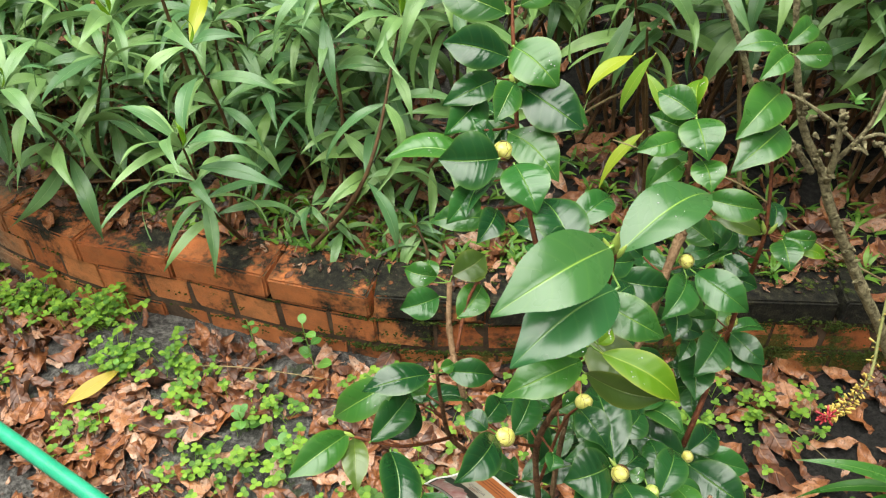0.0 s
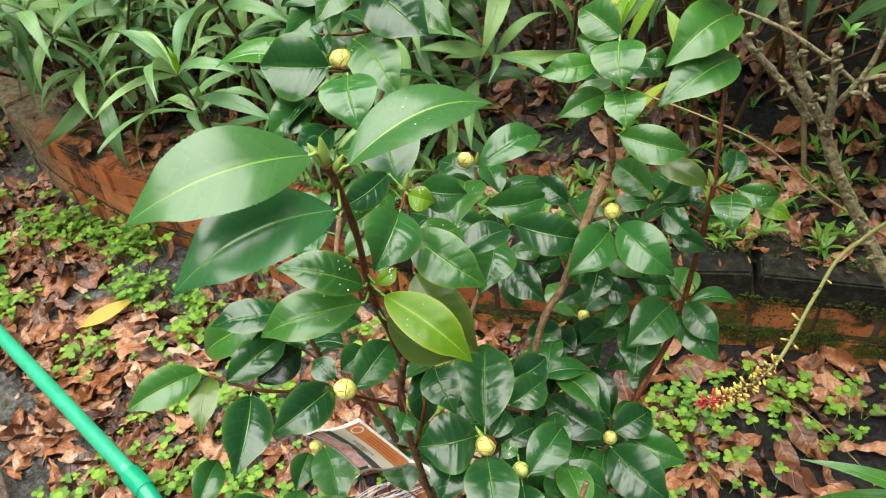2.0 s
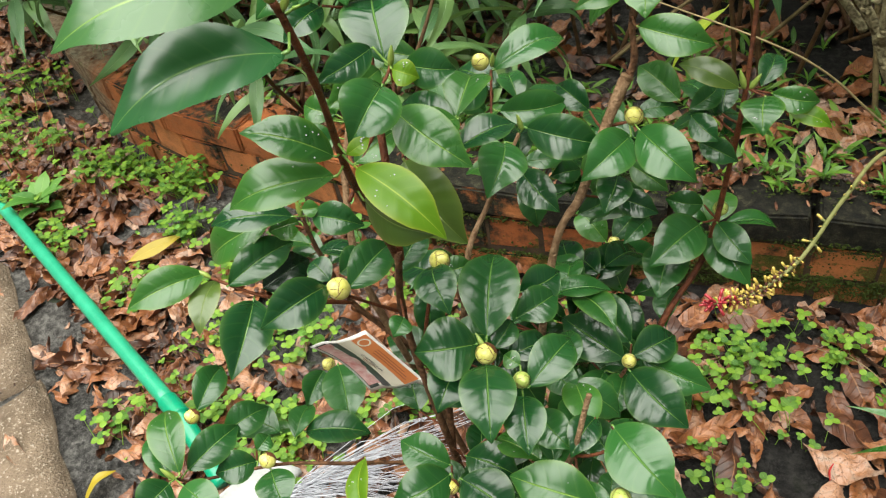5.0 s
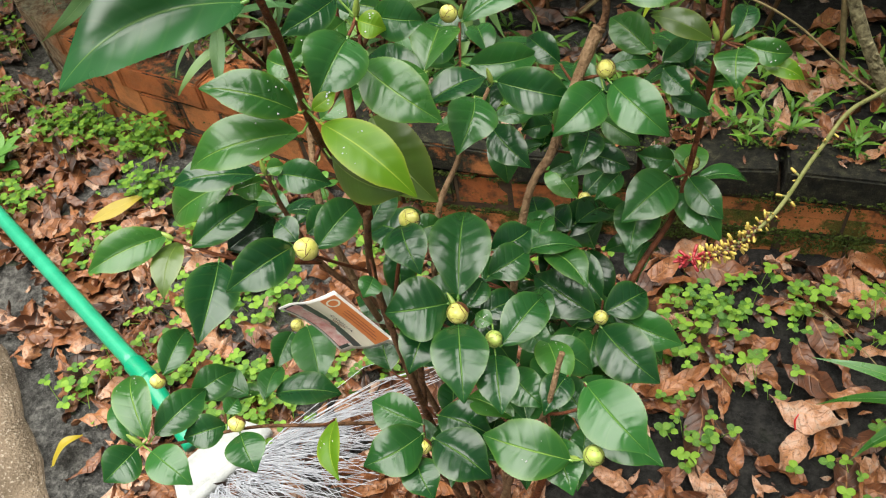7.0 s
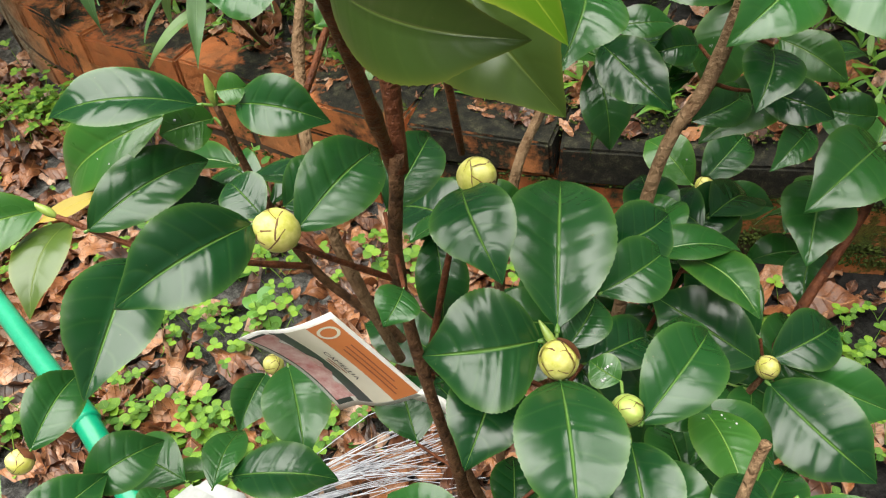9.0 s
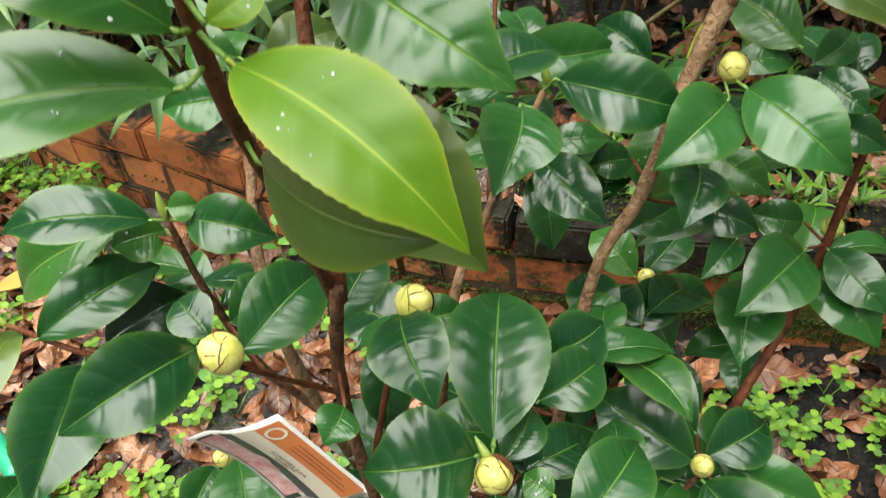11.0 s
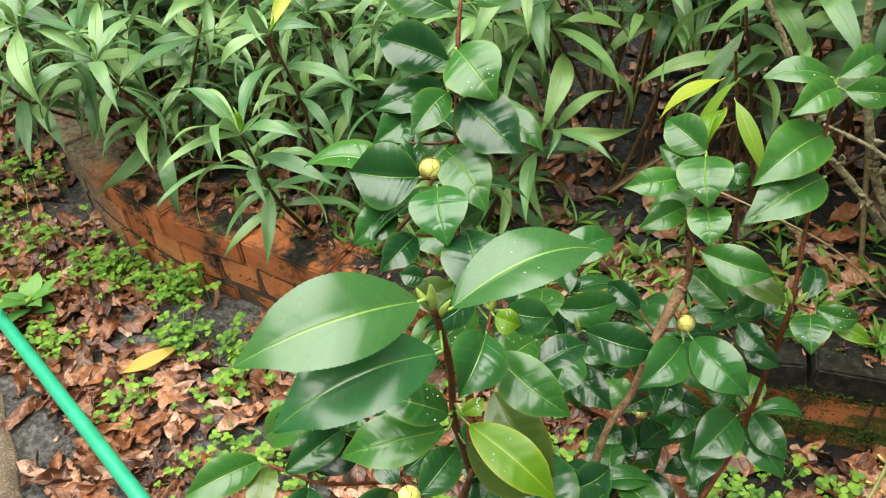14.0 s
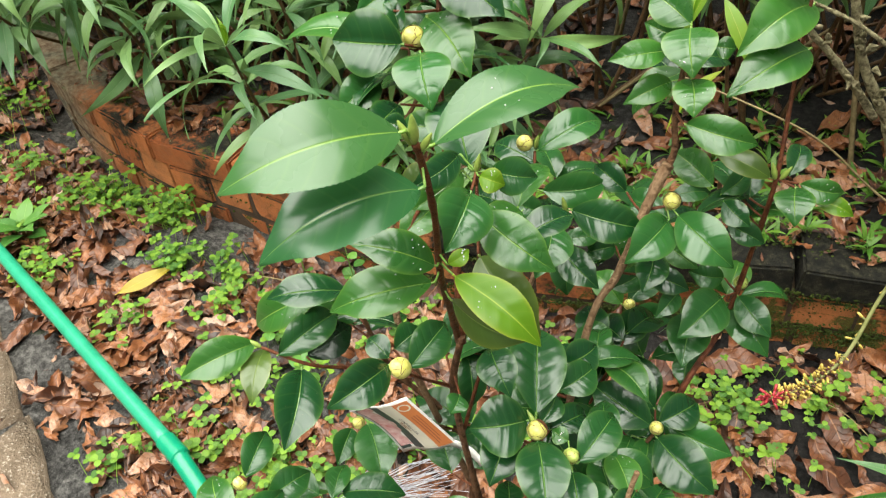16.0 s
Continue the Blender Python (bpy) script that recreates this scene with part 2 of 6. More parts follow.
def brick_material(name, dark, capping):
    m, nt, b = material(name)
    pos = place_socket(nt)
    rnd = chance(nt)
    n1, n2, n3 = noise_tex(nt, 9.0, 5.0, 0.65, pos), noise_tex(nt, 70.0, 4.0, 0.65, pos), noise_tex(nt, 600.0, 3.0, 0.7, pos)
    base = ramp(nt, maths(nt, "ADD", maths(nt, "MULTIPLY", rnd, 0.6), maths(nt, "MULTIPLY", n2, 0.4)), [(0.15, (0.38, 0.112, 0.036)), (0.5, (0.53, 0.180, 0.060)), (0.9, (0.62, 0.25, 0.09))])
    base = mixed(nt, maths(nt, "MULTIPLY", maths(nt, "GREATER_THAN", n3, 0.66), 0.5), base, (0.12, 0.04, 0.025))
    sep = nt.nodes.new("ShaderNodeSeparateXYZ")
    nt.links.new(pos, sep.inputs[0])
    # black algae in sheets: thick on the old capping, thin on the orange courses
    run = maths(nt, "MULTIPLY", maths(nt, "ADD", sep.outputs["X"], 0.30), 2.0, clamp=True)
    face = nt.nodes.new("ShaderNodeSeparateXYZ")
    nt.links.new(nt.nodes.new("ShaderNodeNewGeometry").outputs["True Normal"], face.inputs[0])
    along = maths(nt, "ADD", maths(nt, "MULTIPLY", run, capping), maths(nt, "MULTIPLY", maths(nt, "MAXIMUM", face.outputs["Z"], 0.0), 0.09))
    algae = maths(nt, "ADD", maths(nt, "ADD", maths(nt, "MULTIPLY", n1, 0.8), maths(nt, "MULTIPLY", n2, 0.25)), along)
    grime = ramp(nt, maths(nt, "ADD", maths(nt, "MULTIPLY", noise_tex(nt, 26.0, 5.0, 0.7, pos), 0.7), maths(nt, "MULTIPLY", n3, 0.3)), [(0.44, (0, 0, 0)), (0.62, (1, 1, 1))])
    base = mixed(nt, maths(nt, "MULTIPLY", grime, 0.5), base, (0.17, 0.09, 0.042))
    film = ramp(nt, algae, [(dark, (0, 0, 0)), (dark + 0.10, (1, 1, 1))])
    soot = ramp(nt, maths(nt, "ADD", maths(nt, "MULTIPLY", n2, 0.6), maths(nt, "MULTIPLY", n3, 0.4)), [(0.42, (0.007, 0.007, 0.006)), (0.54, (0.022, 0.021, 0.014)), (0.66, (0.080, 0.078, 0.042))])
    colour = mixed(nt, film, base, soot)
    old = maths(nt, "MULTIPLY", maths(nt, "SUBTRACT", -0.86, sep.outputs["X"]), 9.0, clamp=True)
    colour = mixed(nt, maths(nt, "MULTIPLY", old, 0.85), colour, ramp(nt, n2, [(0.4, (0.085, 0.075, 0.048)), (0.62, (0.25, 0.225, 0.15))]))
    low = maths(nt, "MULTIPLY", maths(nt, "LESS_THAN", sep.outputs["Z"], 0.055), run)
    moss = ramp(nt, maths(nt, "ADD", noise_tex(nt, 17.0, 5.0, 0.75, pos), maths(nt, "MULTIPLY", low, 0.15)), [(0.62, (0, 0, 0)), (0.68, (1, 1, 1))])
    colour = mixed(nt, maths(nt, "MULTIPLY", moss, 0.85), colour, ramp(nt, n3, [(0.4, (0.022, 0.040, 0.006)), (0.62, (0.09, 0.13, 0.018))]))
    nt.links.new(colour, b.inputs["Base Color"])
    b.inputs["Roughness"].default_value = 0.8
    b.inputs["Specular IOR Level"].default_value = 0.2
    bump(nt, b, maths(nt, "ADD", n2, maths(nt, "MULTIPLY", n3, 0.5)), 1.0, 0.007)
    return m


BRICK = brick_material("weathered_brick", 0.545, 0.02)
BRICK_CAP = brick_material("blackened_cap_brick", 0.545, 0.22)


def plain_rough(name, c1, c2, scale, rough=0.7, metal=0.0, fine=250.0, bump_by=0.5, dist=0.002, specks=None, spec=0.22):
    m, nt, b = material(name)
    pos = place_socket(nt)
    n1, n2 = noise_tex(nt, scale, 5.0, 0.6, pos), noise_tex(nt, fine, 3.0, 0.65, pos)
    colour = ramp(nt, maths(nt, "ADD", maths(nt, "MULTIPLY", n1, 0.7), maths(nt, "MULTIPLY", n2, 0.3)), [(0.36, c1), (0.64, c2)])
    if specks:
        colour = mixed(nt, maths(nt, "GREATER_THAN", n2, specks[0]), colour, specks[1])
    nt.links.new(colour, b.inputs["Base Color"])
    b.inputs["Roughness"].default_value, b.inputs["Metallic"].default_value = rough, metal
    b.inputs["Specular IOR Level"].default_value = spec
    bump(nt, b, maths(nt, "ADD", n1, n2), bump_by, dist)
    return m


MORTAR = plain_rough("dirty_mortar", (0.03, 0.022, 0.015), (0.10, 0.065, 0.04), 30, 0.85)
PAVER = plain_rough("washed_aggregate_concrete", (0.085, 0.062, 0.040), (0.22, 0.165, 0.115), 14, 0.8, fine=230, bump_by=1.0, dist=0.006, specks=(0.62, (0.36, 0.31, 0.25)))
BARK = plain_rough("camellia_bark", (0.045, 0.020, 0.010), (0.21, 0.105, 0.05), 130, 0.65, fine=380, bump_by=1.0, dist=0.003)
BARK_YOUNG = plain_rough("camellia_young_bark", (0.055, 0.017, 0.008), (0.17, 0.055, 0.022), 150, 0.5, fine=450, bump_by=0.8, dist=0.002)
BARK_PALE = plain_rough("pale_tan_bark", (0.15, 0.082, 0.040), (0.32, 0.205, 0.115), 140, 0.7, fine=380, bump_by=1.0, dist=0.003)
LICHEN_BARK = plain_rough("lichened_bark", (0.075, 0.060, 0.032), (0.36, 0.32, 0.18), 150, 0.85, fine=260, bump_by=1.0, dist=0.004)
CANE = plain_rough("brown_cane", (0.05, 0.028, 0.014), (0.13, 0.075, 0.035), 60, 0.6)
SPIKE_STEM = plain_rough("olive_stalk", (0.10, 0.11, 0.03), (0.18, 0.18, 0.07), 90, 0.5)
GREEN_STEM = plain_rough("green_stalk", (0.10, 0.20, 0.03), (0.17, 0.28, 0.06), 90, 0.5)
TAN_STEM = plain_rough("dry_tan_stalk", (0.13, 0.10, 0.045), (0.26, 0.20, 0.10), 90, 0.6)
MOSS = plain_rough("wall_moss", (0.020, 0.034, 0.006), (0.075, 0.105, 0.016), 60, 0.9, fine=400, bump_by=1.0)
GREEN_PLASTIC = plain_rough("green_plastic_sleeve", (0.010, 0.215, 0.115), (0.024, 0.30, 0.165), 22, 0.32, bump_by=0.08, spec=0.5)
DARK_GREEN_PLASTIC = plain_rough("deep_green_plastic", (0.0, 0.20, 0.10), (0.0, 0.24, 0.12), 30, 0.35, bump_by=0.08, spec=0.5)
WHITE_PLASTIC = plain_rough("dirty_white_plastic", (0.30, 0.31, 0.30), (0.50, 0.51, 0.50), 14, 0.45, bump_by=0.1, spec=0.5)
BRISTLE = plain_rough("grey_white_bristle", (0.26, 0.27, 0.30), (0.50, 0.51, 0.55), 60, 0.45, bump_by=0.1)


def water_material():
    m, nt, b = material("water_drop")
    b.inputs["Base Color"].default_value = (1, 1, 1, 1)
    b.inputs["Roughness"].default_value = 0.05
    b.inputs["IOR"].default_value = 1.33
    b.inputs["Transmission Weight"].default_value = 0.6
    return m


WATER = water_material()


def bud_material(name, c1, c2, tip):
    m, nt, b = material(name)
    uv = nt.nodes.new("ShaderNodeUVMap")
    sep = nt.nodes.new("ShaderNodeSeparateXYZ")
    nt.links.new(uv.outputs[0], sep.inputs[0])
    pos = place_socket(nt)
    n1 = noise_tex(nt, 260.0, 4.0, 0.6, pos)
    colour = ramp(nt, n1, [(0.35, c1), (0.65, c2)])
    rim = maths(nt, "GREATER_THAN", maths(nt, "ADD", sep.outputs["Y"], maths(nt, "MULTIPLY", n1, 0.22)), 1.06)
    colour = mixed(nt, rim, colour, tip)
    nt.links.new(colour, b.inputs["Base Color"])
    b.inputs["Roughness"].default_value = 0.34
    bump(nt, b, n1, 0.2, 0.001)
    return m


BUD = bud_material("bud_scale_pale", (0.50, 0.49, 0.085), (0.69, 0.64, 0.22), (0.15, 0.075, 0.03))
BUD_GREEN = bud_material("bud_scale_green", (0.30, 0.40, 0.08), (0.40, 0.48, 0.12), (0.12, 0.07, 0.02))
BUD_BROWN = bud_material("bud_scale_brown", (0.10, 0.035, 0.015), (0.17, 0.06, 0.03), (0.05, 0.02, 0.01))
SHOOT = bud_material("shoot_bud_green", (0.17, 0.25, 0.045), (0.26, 0.34, 0.07), (0.30, 0.22, 0.06))


def plain(name, colour, rough=0.5):
    m, nt, b = material(name)
    n1 = noise_tex(nt, 120.0, 4.0, 0.6, place_socket(nt))
    nt.links.new(mixed(nt, maths(nt, "MULTIPLY", n1, 0.35), colour, tuple(c * 0.55 for c in colour)), b.inputs["Base Color"])
    b.inputs["Roughness"].default_value = rough
    return m


# ---- mesh helpers ----


def world_of(ob):
    return (world_of(ob.parent) if ob.parent else Matrix()) @ ob.matrix_basis


def mesh_data(name, verts, faces, mat, uvs=None, smooth=True):
    me = bpy.data.meshes.new(name)
    me.from_pydata([tuple(v) for v in verts], [], faces)
    if uvs is not None:
        layer = me.uv_layers.new(name="UVMap")
        idx = np.empty(len(me.loops), dtype=np.int32)
        me.loops.foreach_get("vertex_index", idx)
        layer.data.foreach_set("uv", np.asarray(uvs, dtype=np.float32)[idx].ravel())
    if smooth:
        me.polygons.foreach_set("use_smooth", [True] * len(me.polygons))
    for one in mat if isinstance(mat, (list, tuple)) else [mat]:
        me.materials.append(one)
    me.update()
    return me


def thing(name, place, label, category, group="", kind=""):
    ob = new(name)
    ob.empty_display_size = 0.05
    ob.matrix_basis = Matrix.Translation(place)
    return tagged(ob, label, category, group, kind)


def part(name, data, parent, at=None, label="", kind=""):
    """A mesh object under a thing or a part; at is its pose in the world."""
    ob = new(name, data)
    ob.parent = parent
    ob.matrix_basis = world_of(parent).inverted() @ (at or Matrix())
    if label or kind:
        tagged(ob, label, "", "", kind)
    return ob


class Geo:
    """Gathers many small pieces into one mesh."""

    def __init__(self):
        self.v, self.f, self.uv, self.m = [], [], [], []

    def add(self, verts, faces, uvs=None, at=None, slot=0):
        o = len(self.v)
        if at is not None:
            a = np.array(at)
            verts = np.asarray(verts) @ a[:3, :3].T + a[:3, 3]
        self.v.extend(map(tuple, verts))
        self.f.extend([tuple(i + o for i in face) for face in faces])
        self.uv.extend(map(tuple, uvs) if uvs is not None else [(0.5, 0.5)] * len(verts))
        self.m.extend([slot] * len(faces))

    def mesh(self, name, mat, smooth=True):
        me = mesh_data(name, self.v, self.f, mat, self.uv, smooth)
        if any(self.m):
            me.polygons.foreach_set("material_index", self.m)
        return me


def smooth_line(points, n=6):
    """Catmull-Rom through points of any width."""
    p = [np.array(q, float) for q in points]
    if len(p) < 3:
        return [p[0] + (p[-1] - p[0]) * i / n for i in range(n + 1)]
    p = [2 * p[0] - p[1], *p, 2 * p[-1] - p[-2]]
    out = []
    for a, b, c, d in zip(p, p[1:], p[2:], p[3:]):
        for i in range(n):
            t = i / n
            out.append(0.5 * (2 * b + (c - a) * t + (2 * a - 5 * b + 4 * c - d) * t * t + (3 * b - a - 3 * c + d) * t**3))
    out.append(p[-2])
    return out


def tube(line, sides=8, rough=0.0, seed=1, closed=True):
    """A tube along rows of x, y, z, radius."""
    rnd = random.Random(seed)
    v, f, uv = [], [], []
    n = len(line)
    prev = None
    for i, q in enumerate(line):
        c = Vector(q[:3])
        d = (Vector(line[min(i + 1, n - 1)][:3]) - Vector(line[max(i - 1, 0)][:3])).normalized()
        if prev is None:
            prev = d.orthogonal().normalized()
        prev = (prev - d * prev.dot(d)).normalized()
        b = d.cross(prev)
        for s in range(sides):
            a = 2 * math.pi * s / sides
            r = q[3] * (1 + rough * rnd.uniform(-1, 1))
            v.append(c + prev * (r * math.cos(a)) + b * (r * math.sin(a)))
            uv.append((0.5, i / n))
    for i in range(n - 1):
        for s in range(sides):
            t = (s + 1) % sides
            f.append((i * sides + s, i * sides + t, (i + 1) * sides + t, (i + 1) * sides + s))
    if closed:
        f.append(tuple(range(sides - 1, -1, -1)))
        f.append(tuple((n - 1) * sides + s for s in range(sides)))
    return v, f, uv


def broad_shape(s):
    """Elliptic with a drawn-out tip."""
    body = math.sin(math.pi * min(1, s) ** 0.90) ** 0.74
    if s > 0.74:
        w = (s - 0.74) / 0.26
        body *= 1 - 0.60 * w**1.1 * (1 - 0.45 * w)
    return body


def lance_shape(s):
    return math.sin(math.pi * s**0.8) ** 1.15


def round_shape(s):
    return math.sin(math.pi * s**0.95) ** 0.55


def blade(length, width, arch, fold, rng, shape=broad_shape, rows=52, cols=6, teeth=26, stalk=0.07, wave=0.03, tipdrop=0.06, twist=0.0, quilt=0.0, veins=7.0):
    """A leaf along +y that faces +z: arched, folded at the midrib, swollen between its side veins, with a toothed edge and a stalk."""
    v, f, uv = [], [], []
    ph = rng.uniform(0, 6.28)
    bend = rng.uniform(-0.05, 0.05) * length
    top = max(shape(i / 50) for i in range(51))
    for i in range(rows + 1):
        s = i / rows
        half = 0.5 * width * shape(s) / top
        y = length * (stalk + (1 - stalk) * s)
        if s >= 0.999:
            half = width * 0.004
        if s <= 0.001:
            half = width * 0.02
        zc = arch * length * 4 * s * (1 - s) - tipdrop * length * s**3 + tipdrop * length * s * 0.9
        xc = bend * math.sin(math.pi * s)
        tw = twist * (s - 0.4)
        for j in range(cols + 1):
            u = -1 + 2 * j / cols
            e = u
            if teeth and j in (0, cols) and 0.08 < s < 0.95:
                e *= 1 + (0.012 if (i * teeth * 2 // rows) % 2 else -0.008)
            x = e * half
            z = zc + fold * abs(x) - 0.62 * fold * x * x / max(width * 0.5, 1e-6) + wave * width * abs(u) ** 2 * math.sin(7 * s + ph + (1.7 if u > 0 else 0))
            if quilt:
                swell = math.sin(6.283 * veins * (s - 0.16 * abs(u) ** 1.3) + (0.9 if u > 0 else 0.0))
                z += quilt * half * swell * math.sin(math.pi * min(1, abs(u) * 1.05)) * math.sin(math.pi * s) ** 0.5
            z += tw * x
            v.append((xc + x, y, z))
            uv.append((0.5 + 0.5 * u, s))
    for i in range(rows):
        for j in range(cols):
            a = i * (cols + 1) + j
            f.append((a, a + 1, a + cols + 2, a + cols + 1))
    if stalk > 0:
        o = len(v)
        tv, tf, _ = tube([(0, 0, 0, width * 0.030), (0, length * stalk * 0.6, 0.0, width * 0.026), (0, length * (stalk + 0.06), 0.0, width * 0.018)], 5)
        v += [tuple(q) for q in tv]
        f += [tuple(q + o for q in face) for face in tf]
        uv += [(0.5, 0.1)] * len(tv)
    return v, f, uv


def aim(base, tip, roll=0.0, up=(0, 0, 1)):
    """A pose at base whose y axis runs to tip and whose z axis is up, rolled by degrees about y."""
    b, t = Vector(base), Vector(tip)
    y = (t - b).normalized()
    z = Vector(up) - y * Vector(up).dot(y)
    if z.length < 1e-4:
        z = Vector((0, -1, 0)) - y * y.dot(Vector((0, -1, 0)))
    z.normalize()
    x = y.cross(z)
    m = Matrix((x, y, z)).transposed().to_4x4()
    m.translation = b
    return m @ Matrix.Rotation(radians(roll), 4, "Y")


# ---- the wall's line ----
_WALL = [(-1.85, 2.5), (-1.60, 2.08), (-1.36, 1.76), (-1.17, 1.565), (-1.01, 1.432), (-0.87, 1.352), (-0.70, 1.277), (-0.515, 1.231), (-0.318, 1.176), (-0.115, 1.130), (0.10, 1.118), (0.40, 1.135), (0.60, 1.135), (1.0, 1.12), (1.8, 1.10), (3.0, 1.10)]
_WLINE = np.array(smooth_line(_WALL, 20))
_WARC = np.r_[0, np.cumsum(np.hypot(*np.diff(_WLINE, axis=0).T))]


def wall_at(arc):
    """The point and the along-direction of the wall's front line."""
    p = np.array([np.interp(arc, _WARC, _WLINE[:, k]) for k in (0, 1)])
    q = np.array([np.interp(arc + 0.01, _WARC, _WLINE[:, k]) for k in (0, 1)])
    d = (q - p) / np.linalg.norm(q - p)
    return p, d


def arc_of_x(x):
    return float(np.interp(x, _WLINE[:, 0], _WARC))


def wall_y(x):
    return float(np.interp(x, _WLINE[:, 0], _WLINE[:, 1]))


def soil_z(x, y):
    z = 0.014 * noise.noise((x * 4.0, y * 4.0, 0.3)) + 0.007 * noise.noise((x * 14, y * 14, 1.7)) + 0.004 * noise.noise((x * 40, y * 40, 2.0))
    d = wall_y(x) - y
    z -= 0.03 * math.exp(-((d - 0.02) / 0.08) ** 2) * (1 if x < -0.3 else 0.4 + 0.55 * min(1, max(0, (x - 0.15) / 0.2)))
    z += 0.03 * math.exp(-((x + 0.60) ** 2 + (y - 1.17) ** 2) / 0.006)
    return z


BED_Z = 0.118


def bed_z(x, y):
    return BED_Z + 0.015 * noise.noise((x * 3.0, y * 3.0, 5.0)) + 0.006 * noise.noise((x * 15, y * 15, 7.0)) + 0.02 * min(1, max(0, (y - 1.3))) 


# ---- ground ----


def build_ground():
    def axis(lo, hi, step, far):
        fine = list(np.arange(lo, hi, step))
        out, d = [], step
        while (out[-1] if out else 0) < far:
            d *= 1.5
            out.append((out[-1] if out else 0) + d)
        return [lo - o for o in reversed(out)] + fine + [fine[-1] + o for o in out]

    xs, ys = axis(-1.7, 1.2, 0.02, 60), axis(-0.2, 1.5, 0.02, 60)
    v = [(x, y, soil_z(x, y) if -2 < x < 1.6 and -0.5 < y < 1.8 else 0.0) for y in ys for x in xs]
    nx = len(xs)
    f = [(j * nx + i, j * nx + i + 1, (j + 1) * nx + i + 1, (j + 1) * nx + i) for j in range(len(ys) - 1) for i in range(nx - 1)]
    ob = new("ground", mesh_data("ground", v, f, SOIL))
    tagged(ob, "dark grey sandy garden soil, damp and uneven", "ground", "", "structure")
    # the raised bed's soil, behind the wall
    v, f = [], []
    arcs = list(np.arange(0.0, _WARC[-1] - 0.02, 0.04))
    deep = [0.06, 0.09, 0.13, 0.18, 0.24, 0.3, 0.37, 0.45, 0.55, 0.7, 0.9, 1.2, 1.6, 2.2, 3.2, 5.0]
    for a in arcs:
        p, d = wall_at(a)
        n = np.array((-d[1], d[0]))
        n = n + (np.array((0.15, 1.0)) - n) * 0.5
        for k in deep:
            q = p + n * k
            v.append((q[0], q[1], bed_z(q[0], q[1])))
    w = len(deep)
    f = [(i * w + j, (i + 1) * w + j, (i + 1) * w + j + 1, i * w + j + 1) for i in range(len(arcs) - 1) for j in range(w - 1)]
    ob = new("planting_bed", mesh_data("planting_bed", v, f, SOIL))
    tagged(ob, "dark soil of the raised planting bed under leaf litter", "soil", "", "structure")


build_ground()

# ---- the camellia ----
shrub = thing("camellia_shrub", (0.16, 0.56, 0.0), "glossy dark green camellia shrub with pale yellow flower buds", "shrub")
_leaf_rng = random.Random(11)
DROP = random.Random(19)


def drop_mesh():
    v, f = [], []
    for i in range(5):
        a = math.pi * i / 4
        for j in range(8):
            t = 2 * math.pi * j / 8
            v.append((0.0009 * math.sin(a) * math.cos(t), 0.0009 * math.sin(a) * math.sin(t), 0.0006 * math.cos(a) + 0.0002))
    f = [(i * 8 + j, (i + 1) * 8 + j, (i + 1) * 8 + (j + 1) % 8, i * 8 + (j + 1) % 8) for i in range(4) for j in range(8)]
    return mesh_data("droplet", v, f, WATER)


DROP_MESH = drop_mesh()


STEM_POINTS = []


def leaf(base, tip, width, roll, kind="dark", arch=None, fold=None):
    """One leaf of the camellia from where its stalk joins the twig to its tip."""
    r = _leaf_rng
    broad = kind in ("big", "wet")
    arch = r.uniform(0.09, 0.17) if arch is None else arch
    fold = r.uniform(0.25, 0.6) if fold is None else fold
    # the stalk reaches back to the twig; a long gap is a brown twiglet
    b0 = Vector(base)
    near = min(STEM_POINTS, key=lambda q: (q - b0).length_squared)
    gap = (near - b0).length
    if 0.004 < gap < 0.036:
        mid = near.lerp(b0, 0.5) + Vector((0, 0, -0.04 * gap))
        green = gap < 0.016
        line = smooth_line([(*near, 0.0011), (*mid, 0.0010), (*b0, 0.0009)] if not green else [(*near, 0.0008), (*mid, 0.0007), (*b0, 0.0007)], 4)
        tv, tf, tuv = tube(line, 6, 0.04)
        part("leaf_stalk" if green else "twig", mesh_data("leaf_stalk", tv, tf, GREEN_STEM if green else BARK_YOUNG, tuv), shrub)
    length = (Vector(tip) - b0).length
    v, f, uv = blade(length, width * 1.03, arch, fold, r, wave=r.uniform(0.015, 0.05), tipdrop=r.uniform(0.07, 0.17), teeth=30 if broad else 26, rows=60 if broad else 52, cols=10, stalk=0.03, quilt=0.006 if broad else r.uniform(0.008, 0.020), veins=r.uniform(5.2, 7.4))
    at = aim(base, tip, roll)
    one = part("leaf", mesh_data("leaf", v, f, LEAF[kind], uv), shrub, at, {"lime": "young yellow-green leaf", "olive": "dull olive leaf", "big": "broad matt green leaf", "wet": "broad wet green leaf"}.get(kind, ""))
    if kind in ("mid", "big", "wet", "lime") and DROP.random() < 0.6:
        row0 = DROP.randint(8, 34)
        for k in range(DROP.randint(3, 7)):
            q = v[(row0 + DROP.randint(0, 9)) * 11 + DROP.choice((2, 3, 7, 8))]
            part("droplet", DROP_MESH, one, at @ Matrix.Translation((q[0] + DROP.gauss(0, 0.0008), q[1] + DROP.gauss(0, 0.0008), q[2])) @ Matrix.Scale(DROP.uniform(0.3, 0.7), 4), "clear water droplet")


